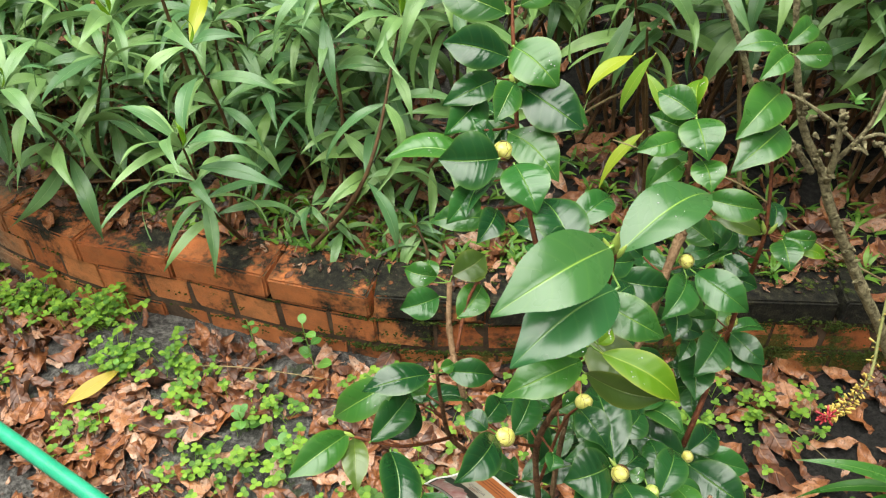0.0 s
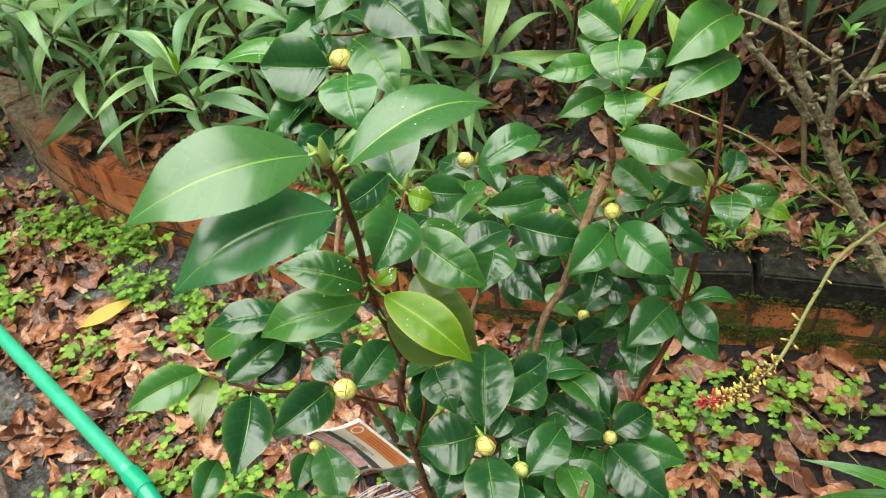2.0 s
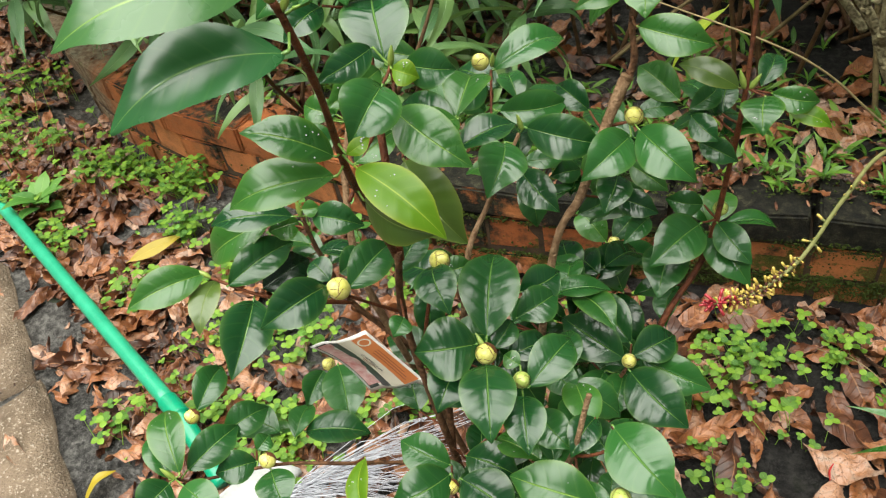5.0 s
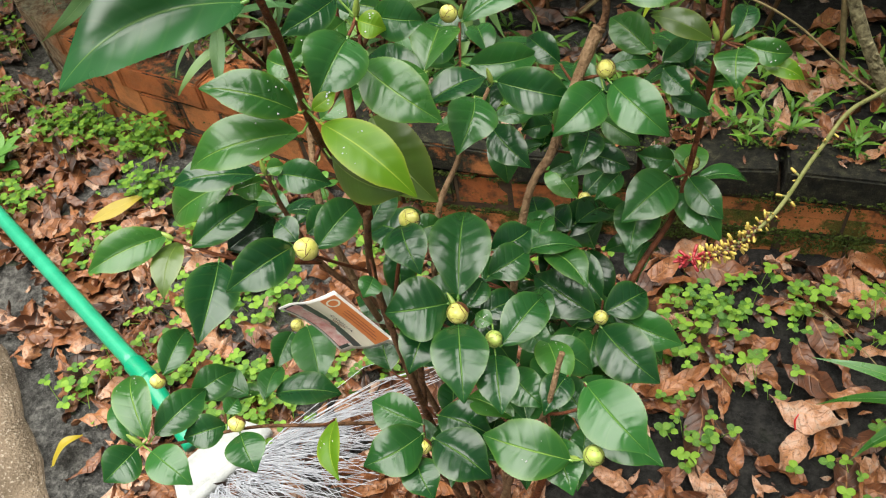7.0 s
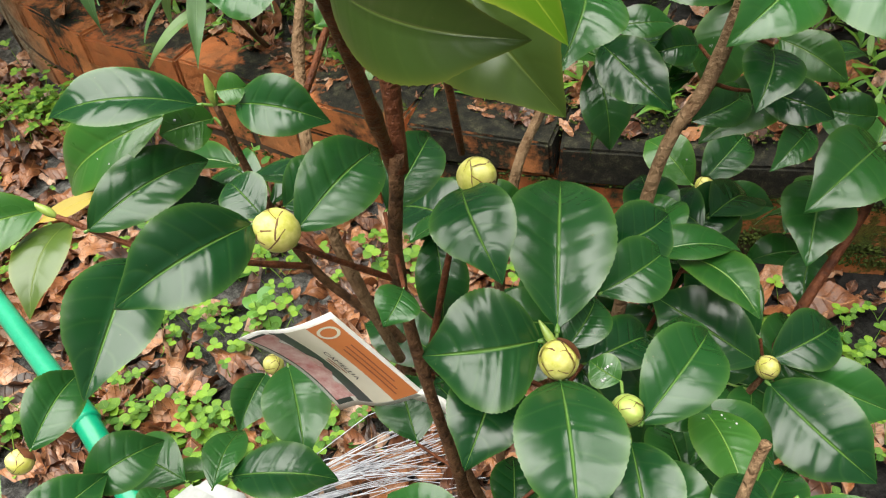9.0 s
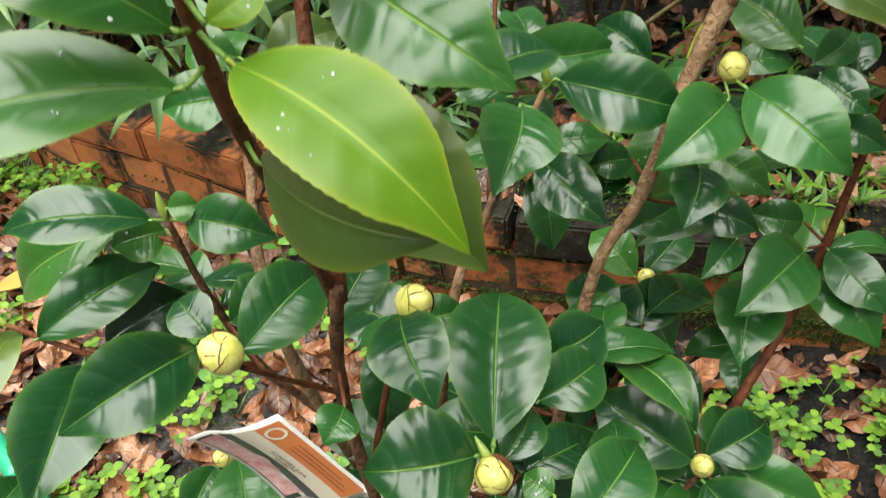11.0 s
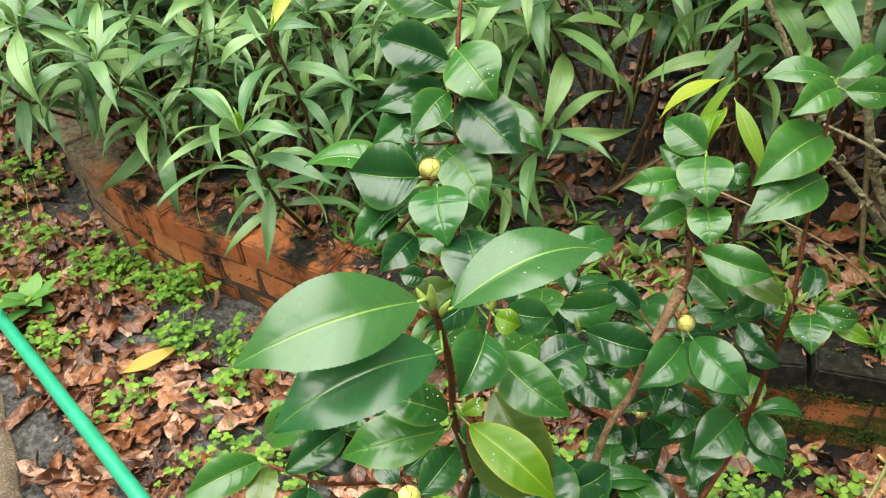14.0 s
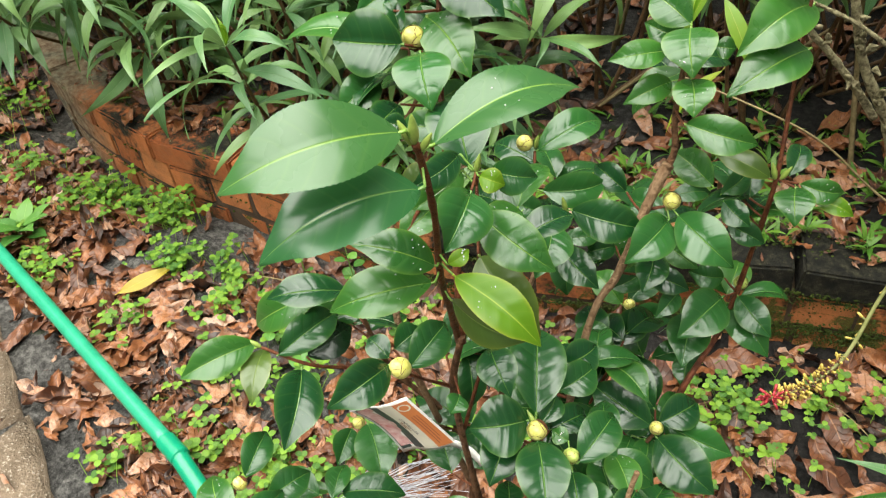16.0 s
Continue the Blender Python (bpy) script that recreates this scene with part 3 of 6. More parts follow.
def stem(rows, mat=BARK, sides=9, seed=1, of=None, name="stem", label="", thin=0.62):
    line = smooth_line(rows, 7)
    rnd = random.Random(seed)
    line = [np.array((*q[:3], (q[3] * thin) * (1 + 0.06 * rnd.uniform(-1, 1) + (0.16 if k % 9 == 4 else 0)))) for k, q in enumerate(line)]
    STEM_POINTS.extend(Vector(q[:3]) for q in line if q[2] > 0.3)
    v, f, uv = tube(line, sides, 0.05, seed)
    part(name, mesh_data(name, v, f, mat, uv), of or shrub, None, label)


# main stem, its two forks, and the other canes
stem([(0.165, 0.57, -0.03, 0.0062), (0.150, 0.55, 0.20, 0.0054), (0.136, 0.53, 0.44, 0.0048), (0.128, 0.530, 0.556, 0.0046), (0.143, 0.517, 0.640, 0.0045)], BARK)
stem([(0.139, 0.523, 0.626, 0.0042), (0.144, 0.498, 0.688, 0.0037), (0.149, 0.473, 0.746, 0.0034), (0.156, 0.455, 0.812, 0.0031), (0.157, 0.4425, 0.856, 0.0030), (0.1565, 0.4385, 0.868, 0.0030)], BARK_YOUNG, seed=2)
stem([(0.143, 0.518, 0.632, 0.0050), (0.138, 0.538, 0.690, 0.0046), (0.126, 0.572, 0.740, 0.0036), (0.113, 0.618, 0.782, 0.0032), (0.108, 0.645, 0.818, 0.0030), (0.106, 0.660, 0.850, 0.0027), (0.104, 0.682, 0.886, 0.0022), (0.104, 0.697, 0.904, 0.0016)], BARK_YOUNG, seed=3)
stem([(0.150, 0.58, -0.03, 0.0070), (0.120, 0.575, 0.25, 0.0062), (0.112, 0.600, 0.36, 0.0054), (0.086, 0.600, 0.425, 0.0048), (0.050, 0.590, 0.487, 0.0040), (0.043, 0.575, 0.560, 0.0030), (0.041, 0.569, 0.612, 0.0024)], BARK, seed=4)
stem([(0.049, 0.589, 0.492, 0.0030), (0.030, 0.562, 0.520, 0.0027), (0.005, 0.534, 0.553, 0.0024), (-0.031, 0.528, 0.574, 0.0020)], BARK_YOUNG, seed=5)
stem([(0.128, 0.531, 0.560, 0.0024), (0.115, 0.515, 0.585, 0.0020), (0.104, 0.503, 0.605, 0.0018)], BARK_YOUNG, seed=6)
stem([(0.165, 0.62, -0.03, 0.0066), (0.110, 0.60, 0.30, 0.0058), (0.070, 0.585, 0.52, 0.0052), (0.050, 0.628, 0.592, 0.0046), (0.049, 0.663, 0.632, 0.0042)], BARK_PALE, seed=7)
stem([(0.056, 0.618, 0.585, 0.0030), (0.064, 0.650, 0.612, 0.0028), (0.077, 0.668, 0.634, 0.0026)], BARK_YOUNG, seed=8)
stem([(0.180, 0.59, -0.03, 0.0075), (0.195, 0.60, 0.30, 0.0066), (0.218, 0.634, 0.527, 0.0054), (0.239, 0.657, 0.580, 0.0056), (0.255, 0.686, 0.630, 0.0068), (0.265, 0.700, 0.656, 0.0080), (0.268, 0.703, 0.662, 0.0076)], BARK_PALE, seed=9, label="pruned tan stem ending in a cut knob")
stem([(0.262, 0.702, 0.648, 0.0050), (0.271, 0.712, 0.668, 0.0046), (0.268, 0.722, 0.700, 0.0038), (0.272, 0.742, 0.760, 0.0026)], BARK, seed=11)
stem([(0.190, 0.58, -0.03, 0.0066), (0.255, 0.60, 0.28, 0.0056), (0.305, 0.659, 0.430, 0.0048), (0.336, 0.715, 0.470, 0.0044), (0.348, 0.728, 0.560, 0.0038), (0.353, 0.727, 0.640, 0.0032), (0.354, 0.760, 0.710, 0.0026), (0.357, 0.797, 0.797, 0.0018)], BARK_YOUNG, seed=10)
stem([(0.160, 0.56, 0.10, 0.0050), (0.150, 0.57, 0.40, 0.0044), (0.161, 0.585, 0.555, 0.0040), (0.172, 0.625, 0.590, 0.0034), (0.190, 0.668, 0.628, 0.0024)], BARK_PALE, seed=12)
stem([(0.172, 0.625, 0.590, 0.0024), (0.164, 0.680, 0.625, 0.0020), (0.159, 0.712, 0.655, 0.0017)], BARK_YOUNG, seed=13)
stem([(0.150, 0.562, 0.605, 0.0026), (0.152, 0.545, 0.69, 0.0022), (0.156, 0.538, 0.772, 0.0016)], BARK_YOUNG, seed=14)
stem([(0.250, 0.689, 0.622, 0.0030), (0.262, 0.690, 0.626, 0.0022), (0.274, 0.693, 0.628, 0.0016)], BARK_YOUNG, seed=15)
stem([(0.17, 0.57, 0.20, 0.0046), (0.185, 0.53, 0.42, 0.0038), (0.195, 0.508, 0.548, 0.0022)], BARK, seed=16)
stem([(0.187, 0.525, 0.45, 0.0026), (0.210, 0.505, 0.51, 0.0020), (0.224, 0.498, 0.542, 0.0015)], BARK_YOUNG, seed=17)
stem([(0.18, 0.58, 0.18, 0.0044), (0.245, 0.585, 0.35, 0.0036), (0.286, 0.600, 0.446, 0.0022)], BARK, seed=18)
stem([(0.195, 0.60, 0.34, 0.0030), (0.225, 0.630, 0.43, 0.0024), (0.243, 0.652, 0.476, 0.0017)], BARK_YOUNG, seed=19)
stem([(0.218, 0.634, 0.36, 0.0026), (0.240, 0.720, 0.39, 0.0022), (0.247, 0.776, 0.410, 0.0016)], BARK_YOUNG, seed=20)
stem([(0.18, 0.56, 0.12, 0.0046), (0.235, 0.50, 0.38, 0.0040), (0.262, 0.478, 0.490, 0.0036), (0.271, 0.490, 0.538, 0.0032), (0.273, 0.493, 0.547, 0.0034)], BARK_PALE, seed=21, label="cut grey twig end")
stem([(0.262, 0.478, 0.490, 0.0022), (0.282, 0.474, 0.506, 0.0020), (0.315, 0.484, 0.526, 0.0018)], BARK_YOUNG, seed=22)
stem([(0.17, 0.56, 0.10, 0.0040), (0.158, 0.50, 0.32, 0.0034), (0.163, 0.474, 0.412, 0.0020)], BARK, seed=23)
stem([(0.17, 0.55, 0.20, 0.0040), (0.130, 0.505, 0.385, 0.0032), (0.108, 0.491, 0.408, 0.0028), (0.076, 0.465, 0.438, 0.0025), (0.035, 0.442, 0.460, 0.0022), (-0.019, 0.412, 0.467, 0.0019), (-0.030, 0.402, 0.482, 0.0016)], BARK, seed=24)
stem([(0.240, 0.50, 0.39, 0.0030), (0.285, 0.462, 0.46, 0.0022), (0.301, 0.449, 0.494, 0.0016)], BARK, seed=25)
stem([(0.100, 0.560, 0.40, 0.0026), (0.050, 0.575, 0.40, 0.0020), (0.012, 0.575, 0.410, 0.0015)], BARK_YOUNG, seed=26)
stem([(0.132, 0.532, 0.50, 0.0026), (0.150, 0.540, 0.58, 0.0022), (0.163, 0.533, 0.616, 0.0017)], BARK_YOUNG, seed=27)


def scale_mesh(name, mat, radius, height, around, reach):
    """A bud's scale: a shell that wraps part of the bud and tapers to a rounded top."""
    v, f, uv = [], [], []
    rows, cols = 8, 8
    for i in range(rows + 1):
        s = i / rows
        for j in range(cols + 1):
            t = -1 + 2 * j / cols
            top = reach * (1 - 0.42 * t * t)
            lat = -0.95 + (top + 0.95) * s
            a = around * t * (1 - 0.15 * s)
            r = radius * math.cos(min(1.5, max(-1.5, lat)))
            v.append((r * math.sin(a), height * math.sin(lat), r * math.cos(a)))
            uv.append((0.5 + 0.5 * t, s))
    for i in range(rows):
        for j in range(cols):
            a = i * (cols + 1) + j
            f.append((a, a + 1, a + cols + 2, a + cols + 1))
    return mesh_data(name, v, f, mat, uv)


def ball_mesh(name, mat, radius, height, rings=8, sides=12, point=0.0):
    v, f, uv = [], [], []
    for i in range(rings + 1):
        lat = -math.pi / 2 + math.pi * i / rings
        for j in range(sides):
            a = 2 * math.pi * j / sides
            r = radius * math.cos(lat) * (1 - point * max(0, math.sin(lat)))
            v.append((r * math.sin(a), height * math.sin(lat) * (1 + point * max(0, math.sin(lat))), r * math.cos(a)))
            uv.append((0.5, 0.3))
    for i in range(rings):
        for j in range(sides):
            k = (j + 1) % sides
            f.append((i * sides + j, i * sides + k, (i + 1) * sides + k, (i + 1) * sides + j))
    return mesh_data(name, v, f, mat, uv)


R = 0.0069
CORE = ball_mesh("flower_bud", BUD, R, R * 1.12, point=0.10)
CORE_GREEN = ball_mesh("flower_bud_green", BUD_GREEN, R, R * 1.12, point=0.10)
SCALES = [scale_mesh("bud_scale", BUD, R * (1.03 + 0.012 * k), R * (1.13 + 0.012 * k), 0.95, [1.15, 0.85, 0.55, 0.25][k]) for k in range(4)]
SCALES_GREEN = [scale_mesh("bud_scale_g", BUD_GREEN, R * (1.03 + 0.012 * k), R * (1.13 + 0.012 * k), 0.95, [1.15, 0.85, 0.55, 0.25][k]) for k in range(4)]
SCALE_BROWN = scale_mesh("bud_scale_b", BUD_BROWN, R * 1.12, R * 1.2, 0.9, 0.6)
SHOOT_MESH = ball_mesh("leaf_bud", SHOOT, 0.0023, 0.0066, point=0.35)


def flower_bud(at, way, size=1.0, green=False, husk=False):
    m = aim(at, Vector(at) + Vector(way), 0, (0.1, -1, 0.2)) @ Matrix.Scale(size, 4)
    core = part("flower_bud", CORE_GREEN if green else CORE, shrub, m, "tight round pale yellow-green flower bud")
    turn = (at[0] * 977 + at[2] * 531) % 6.28
    for k, mesh in enumerate(SCALES_GREEN if green else SCALES):
        for q in range(2):
            part("scale", mesh, core, m @ Matrix.Rotation(turn + k * 2.2 + q * 3.14, 4, "Y"))
    if husk:
        part("husk", SCALE_BROWN, core, m @ Matrix.Rotation(2.4, 4, "Y"), "dry brown bud husk")


def shoot_bud(at, way, size=1.0):
    a = Vector(at)
    part("leaf_bud", SHOOT_MESH, shrub, aim(a + Vector(way).normalized() * 0.006 * size, a + Vector(way).normalized() * 0.03, 0) @ Matrix.Scale(size, 4), "pointed green leaf bud")


flower_bud((0.097, 0.619, 0.812), (-0.1, -0.6, 0.7), 1.06)
flower_bud((0.150, 0.714, 0.661), (-0.3, -0.3, 0.8), 0.95, husk=True)
flower_bud((0.274, 0.695, 0.631), (-0.1, -0.5, 0.8), 1.0, husk=True)
flower_bud((0.345, 0.730, 0.513), (0.3, -0.3, 0.8), 0.9, green=True)
flower_bud((0.243, 0.652, 0.480), (0.2, -0.4, 0.8), 0.85, husk=True)
flower_bud((0.198, 0.506, 0.558), (0.0, -0.6, 0.7), 1.05, husk=True)
flower_bud((0.100, 0.501, 0.614), (-0.5, -0.3, 0.6), 1.08)
flower_bud((0.225, 0.497, 0.546), (0.4, -0.5, 0.5), 0.84, green=True)
flower_bud((0.286, 0.600, 0.451), (0.2, -0.5, 0.8), 0.85)
flower_bud((0.165, 0.532, 0.621), (0.7, -0.2, 0.5), 0.95, husk=True)
flower_bud((0.247, 0.776, 0.413), (0.2, -0.3, 0.8), 0.85, husk=True)
flower_bud((0.199, 0.791, 0.576), (0.2, -0.3, 0.8), 0.7, green=True)
flower_bud((0.011, 0.575, 0.413), (-0.3, -0.4, 0.8), 0.85)
flower_bud((0.163, 0.473, 0.419), (-0.1, -0.5, 0.8), 0.85, husk=True)
flower_bud((0.301, 0.447, 0.499), (0.2, -0.5, 0.8), 1.0, green=True)
flower_bud((0.030, 0.437, 0.472), (-0.6, -0.2, 0.6), 0.85, husk=True)
flower_bud((-0.032, 0.446, 0.501), (-0.3, -0.4, 0.8), 0.8, husk=True)
flower_bud((0.106, 0.652, 0.856), (0.8, -0.1, 0.5), 0.62, green=True)
shoot_bud((0.1565, 0.4385, 0.868), (0.05, -0.1, 1.0), 1.15)
shoot_bud((0.1555, 0.4385, 0.867), (-0.45, 0.0, 1.0), 0.95)
shoot_bud((0.158, 0.441, 0.862), (0.6, 0.1, 1.0), 0.8)
shoot_bud((0.104, 0.697, 0.902), (0.1, 0.2, 1.0), 1.2)
shoot_bud((0.104, 0.694, 0.898), (-0.5, 0.0, 1.0), 0.9)
shoot_bud((0.156, 0.538, 0.772), (0.2, 0.1, 1.0), 0.9)
shoot_bud((0.192, 0.670, 0.630), (-0.2, 0.0, 1.0), 1.0)
shoot_bud((0.352, 0.725, 0.640), (-0.3, 0.1, 1.0), 1.1)
shoot_bud((0.356, 0.725, 0.640), (0.5, 0.1, 1.0), 1.0)
shoot_bud((0.196, 0.510, 0.560), (-0.5, 0.4, 0.5), 0.8)
shoot_bud((0.041, 0.569, 0.612), (-0.1, 0.1, 1.0), 1.0)
shoot_bud((-0.031, 0.528, 0.574), (-0.7, 0.0, 0.5), 0.9)
shoot_bud((-0.030, 0.402, 0.482), (-0.6, 0.0, 0.8), 1.0)
shoot_bud((0.292, 0.446, 0.492), (-0.8, -0.2, 0.4), 0.9)
shoot_bud((0.159, 0.714, 0.657), (0.2, 0.0, 1.0), 0.9)

# twig a
leaf((0.155, 0.434, 0.878), (0.089, 0.381, 0.877), 0.037, -30, "big", 0.135, 0.25)
leaf((0.161, 0.433, 0.848), (0.099, 0.380, 0.839), 0.038, -24, "wet", 0.14, 0.25)
leaf((0.160, 0.447, 0.860), (0.222, 0.500, 0.863), 0.035, 5, "big", 0.14, 0.3)
leaf((0.152, 0.461, 0.767), (0.109, 0.448, 0.789), 0.024, -25, "mid", 0.14, 0.5)
leaf((0.150, 0.460, 0.755), (0.095, 0.434, 0.747), 0.029, -20, "mid", 0.17, 0.5)
leaf((0.160, 0.462, 0.761), (0.213, 0.442, 0.735), 0.0245, 20, "lime", 0.155, 0.45)
leaf((0.157, 0.526, 0.714), (0.203, 0.493, 0.680), 0.036, 34, "olive", 0.14)
leaf((0.153, 0.474, 0.726), (0.205, 0.447, 0.732), 0.023, 70, "olive", 0.05)
leaf((0.136, 0.486, 0.840), (0.123, 0.484, 0.843), 0.011, -51, "dark")
leaf((0.158, 0.461, 0.769), (0.168, 0.471, 0.773), 0.009, 40, "lime")
# twig b
leaf((0.101, 0.685, 0.891), (0.044, 0.703, 0.906), 0.032, -54, "mid")
leaf((0.109, 0.691, 0.895), (0.138, 0.713, 0.898), 0.017, 62, "mid")
leaf((0.102, 0.664, 0.866), (0.051, 0.670, 0.876), 0.032, -56, "dark")
leaf((0.104, 0.670, 0.873), (0.138, 0.640, 0.854), 0.039, 32, "mid")
leaf((0.106, 0.644, 0.857), (0.091, 0.607, 0.845), 0.023, -38, "mid")
leaf((0.093, 0.679, 0.840), (0.050, 0.647, 0.835), 0.025, -39, "dark")
leaf((0.082, 0.679, 0.829), (0.052, 0.635, 0.816), 0.030, -47, "dark")
leaf((0.111, 0.652, 0.848), (0.157, 0.623, 0.828), 0.039, 38, "dark")
leaf((0.127, 0.678, 0.825), (0.165, 0.656, 0.809), 0.021, 11, "mid")
leaf((0.095, 0.606, 0.814), (0.049, 0.599, 0.818), 0.042, -52, "dark")
leaf((0.075, 0.627, 0.798), (0.006, 0.617, 0.805), 0.032, -2, "mid")
leaf((0.101, 0.638, 0.817), (0.139, 0.601, 0.796), 0.033, 25, "mid")
leaf((0.105, 0.606, 0.810), (0.122, 0.567, 0.793), 0.036, 5, "dark")
leaf((0.076, 0.604, 0.787), (0.055, 0.572, 0.779), 0.024, -43, "dark")
leaf((0.093, 0.590, 0.779), (0.078, 0.559, 0.771), 0.022, -37, "dark")
leaf((0.083, 0.626, 0.826), (0.077, 0.634, 0.829), 0.010, -18, "dark")
leaf((0.098, 0.633, 0.748), (0.121, 0.660, 0.752), 0.017, 44, "mid")
leaf((0.089, 0.618, 0.815), (0.074, 0.639, 0.828), 0.013, 10, "dark")
# twig c
leaf((0.150, 0.545, 0.768), (0.126, 0.595, 0.784), 0.040, 0, "dark")
leaf((0.159, 0.532, 0.774), (0.175, 0.532, 0.769), 0.015, 48, "lime")
leaf((0.146, 0.541, 0.782), (0.123, 0.509, 0.778), 0.019, -52, "dark")
leaf((0.144, 0.550, 0.762), (0.121, 0.514, 0.757), 0.022, -49, "mid")
leaf((0.157, 0.521, 0.771), (0.151, 0.478, 0.760), 0.034, -34, "dark")
leaf((0.163, 0.540, 0.772), (0.192, 0.546, 0.766), 0.023, 54, "dark")
leaf((0.160, 0.521, 0.754), (0.211, 0.499, 0.735), 0.030, 33, "mid")
# twig d
leaf((0.160, 0.712, 0.655), (0.208, 0.763, 0.655), 0.032, 20, "dark")
leaf((0.159, 0.703, 0.647), (0.127, 0.677, 0.647), 0.027, -55, "dark")
leaf((0.154, 0.703, 0.620), (0.121, 0.718, 0.629), 0.023, -40, "dark")
# twig e
leaf((0.196, 0.663, 0.638), (0.256, 0.665, 0.625), 0.033, 51, "dark")
leaf((0.168, 0.689, 0.632), (0.219, 0.717, 0.626), 0.030, 55, "dark")
leaf((0.181, 0.659, 0.626), (0.179, 0.607, 0.613), 0.037, -20, "dark")
leaf((0.188, 0.669, 0.589), (0.225, 0.641, 0.574), 0.028, 30, "dark")
leaf((0.188, 0.674, 0.594), (0.221, 0.688, 0.590), 0.017, 28, "dark")
leaf((0.174, 0.677, 0.618), (0.141, 0.683, 0.625), 0.022, -46, "dark")
leaf((0.233, 0.691, 0.577), (0.210, 0.678, 0.578), 0.019, -49, "dark")
# twig f
leaf((0.279, 0.681, 0.630), (0.326, 0.648, 0.610), 0.036, 39, "dark")
leaf((0.274, 0.684, 0.621), (0.244, 0.634, 0.614), 0.034, -36, "dark")
leaf((0.265, 0.676, 0.588), (0.260, 0.638, 0.579), 0.027, -14, "dark")
leaf((0.272, 0.713, 0.620), (0.305, 0.728, 0.616), 0.017, 36, "dark")
leaf((0.237, 0.713, 0.620), (0.207, 0.733, 0.630), 0.023, -40, "dark")
leaf((0.269, 0.708, 0.573), (0.303, 0.692, 0.561), 0.022, 42, "mid")
leaf((0.261, 0.678, 0.562), (0.298, 0.673, 0.553), 0.022, 46, "dark")
leaf((0.290, 0.682, 0.539), (0.273, 0.652, 0.535), 0.018, -30, "dark")
leaf((0.233, 0.666, 0.549), (0.258, 0.696, 0.548), 0.021, 41, "dark")
leaf((0.306, 0.722, 0.628), (0.270, 0.750, 0.640), 0.028, -42, "mid")
leaf((0.313, 0.727, 0.616), (0.333, 0.760, 0.618), 0.019, 36, "dark")
leaf((0.338, 0.741, 0.604), (0.340, 0.776, 0.609), 0.021, 5, "dark")
leaf((0.315, 0.716, 0.619), (0.338, 0.699, 0.609), 0.021, 41, "dark")
leaf((0.322, 0.720, 0.591), (0.354, 0.711, 0.581), 0.020, 49, "dark")
# twig g
leaf((0.349, 0.724, 0.641), (0.302, 0.736, 0.652), 0.023, -25, "olive")
leaf((0.364, 0.738, 0.633), (0.372, 0.777, 0.638), 0.020, 12, "dark")
leaf((0.371, 0.728, 0.635), (0.407, 0.732, 0.627), 0.020, 57, "mid")
leaf((0.367, 0.717, 0.640), (0.368, 0.682, 0.630), 0.030, 5, "mid")
leaf((0.385, 0.731, 0.617), (0.418, 0.726, 0.608), 0.016, 34, "lime")
leaf((0.343, 0.721, 0.505), (0.375, 0.689, 0.490), 0.027, 33, "dark")
leaf((0.331, 0.713, 0.510), (0.294, 0.659, 0.505), 0.040, -30, "dark")
leaf((0.335, 0.728, 0.486), (0.376, 0.685, 0.467), 0.035, 31, "dark")
leaf((0.310, 0.716, 0.479), (0.302, 0.659, 0.467), 0.039, -9, "dark")
leaf((0.331, 0.736, 0.510), (0.298, 0.733, 0.516), 0.023, -49, "dark")
leaf((0.360, 0.792, 0.759), (0.306, 0.731, 0.745), 0.040, -34, "mid")
leaf((0.362, 0.771, 0.733), (0.303, 0.713, 0.722), 0.038, -22, "mid")
leaf((0.354, 0.799, 0.802), (0.304, 0.785, 0.805), 0.024, -25, "mid")
leaf((0.359, 0.809, 0.796), (0.390, 0.844, 0.801), 0.023, 40, "mid")
leaf((0.359, 0.796, 0.796), (0.326, 0.762, 0.788), 0.024, -39, "mid")
leaf((0.363, 0.795, 0.794), (0.400, 0.802, 0.790), 0.023, 60, "mid")
# twig h
leaf((0.272, 0.743, 0.762), (0.239, 0.768, 0.773), 0.030, -45, "mid")
leaf((0.271, 0.745, 0.764), (0.283, 0.789, 0.774), 0.022, -32, "lime")
leaf((0.271, 0.743, 0.761), (0.277, 0.701, 0.744), 0.039, 10, "mid")
leaf((0.257, 0.727, 0.749), (0.215, 0.707, 0.749), 0.022, -41, "mid")
leaf((0.263, 0.732, 0.720), (0.229, 0.703, 0.715), 0.021, -42, "mid")
leaf((0.276, 0.719, 0.732), (0.281, 0.687, 0.719), 0.030, 10, "mid")
leaf((0.275, 0.689, 0.712), (0.329, 0.684, 0.702), 0.028, 49, "mid")
leaf((0.271, 0.762, 0.735), (0.236, 0.775, 0.744), 0.023, -51, "mid")
leaf((0.291, 0.766, 0.732), (0.308, 0.768, 0.730), 0.017, 55, "mid")
# twig l
leaf((-0.035, 0.530, 0.577), (-0.081, 0.484, 0.576), 0.030, -38, "mid")
leaf((-0.032, 0.534, 0.566), (-0.025, 0.485, 0.555), 0.023, -8, "olive")
leaf((-0.018, 0.526, 0.568), (0.015, 0.583, 0.567), 0.030, 37, "dark")
leaf((-0.001, 0.531, 0.552), (0.009, 0.462, 0.538), 0.039, -27, "dark")
leaf((-0.006, 0.549, 0.542), (0.020, 0.590, 0.541), 0.031, 45, "black")
leaf((0.010, 0.575, 0.600), (-0.0564, 0.5634, 0.5544), 0.032, -45, "mid", 0.12)
leaf((0.037, 0.566, 0.614), (-0.021, 0.541, 0.619), 0.029, -17, "dark")
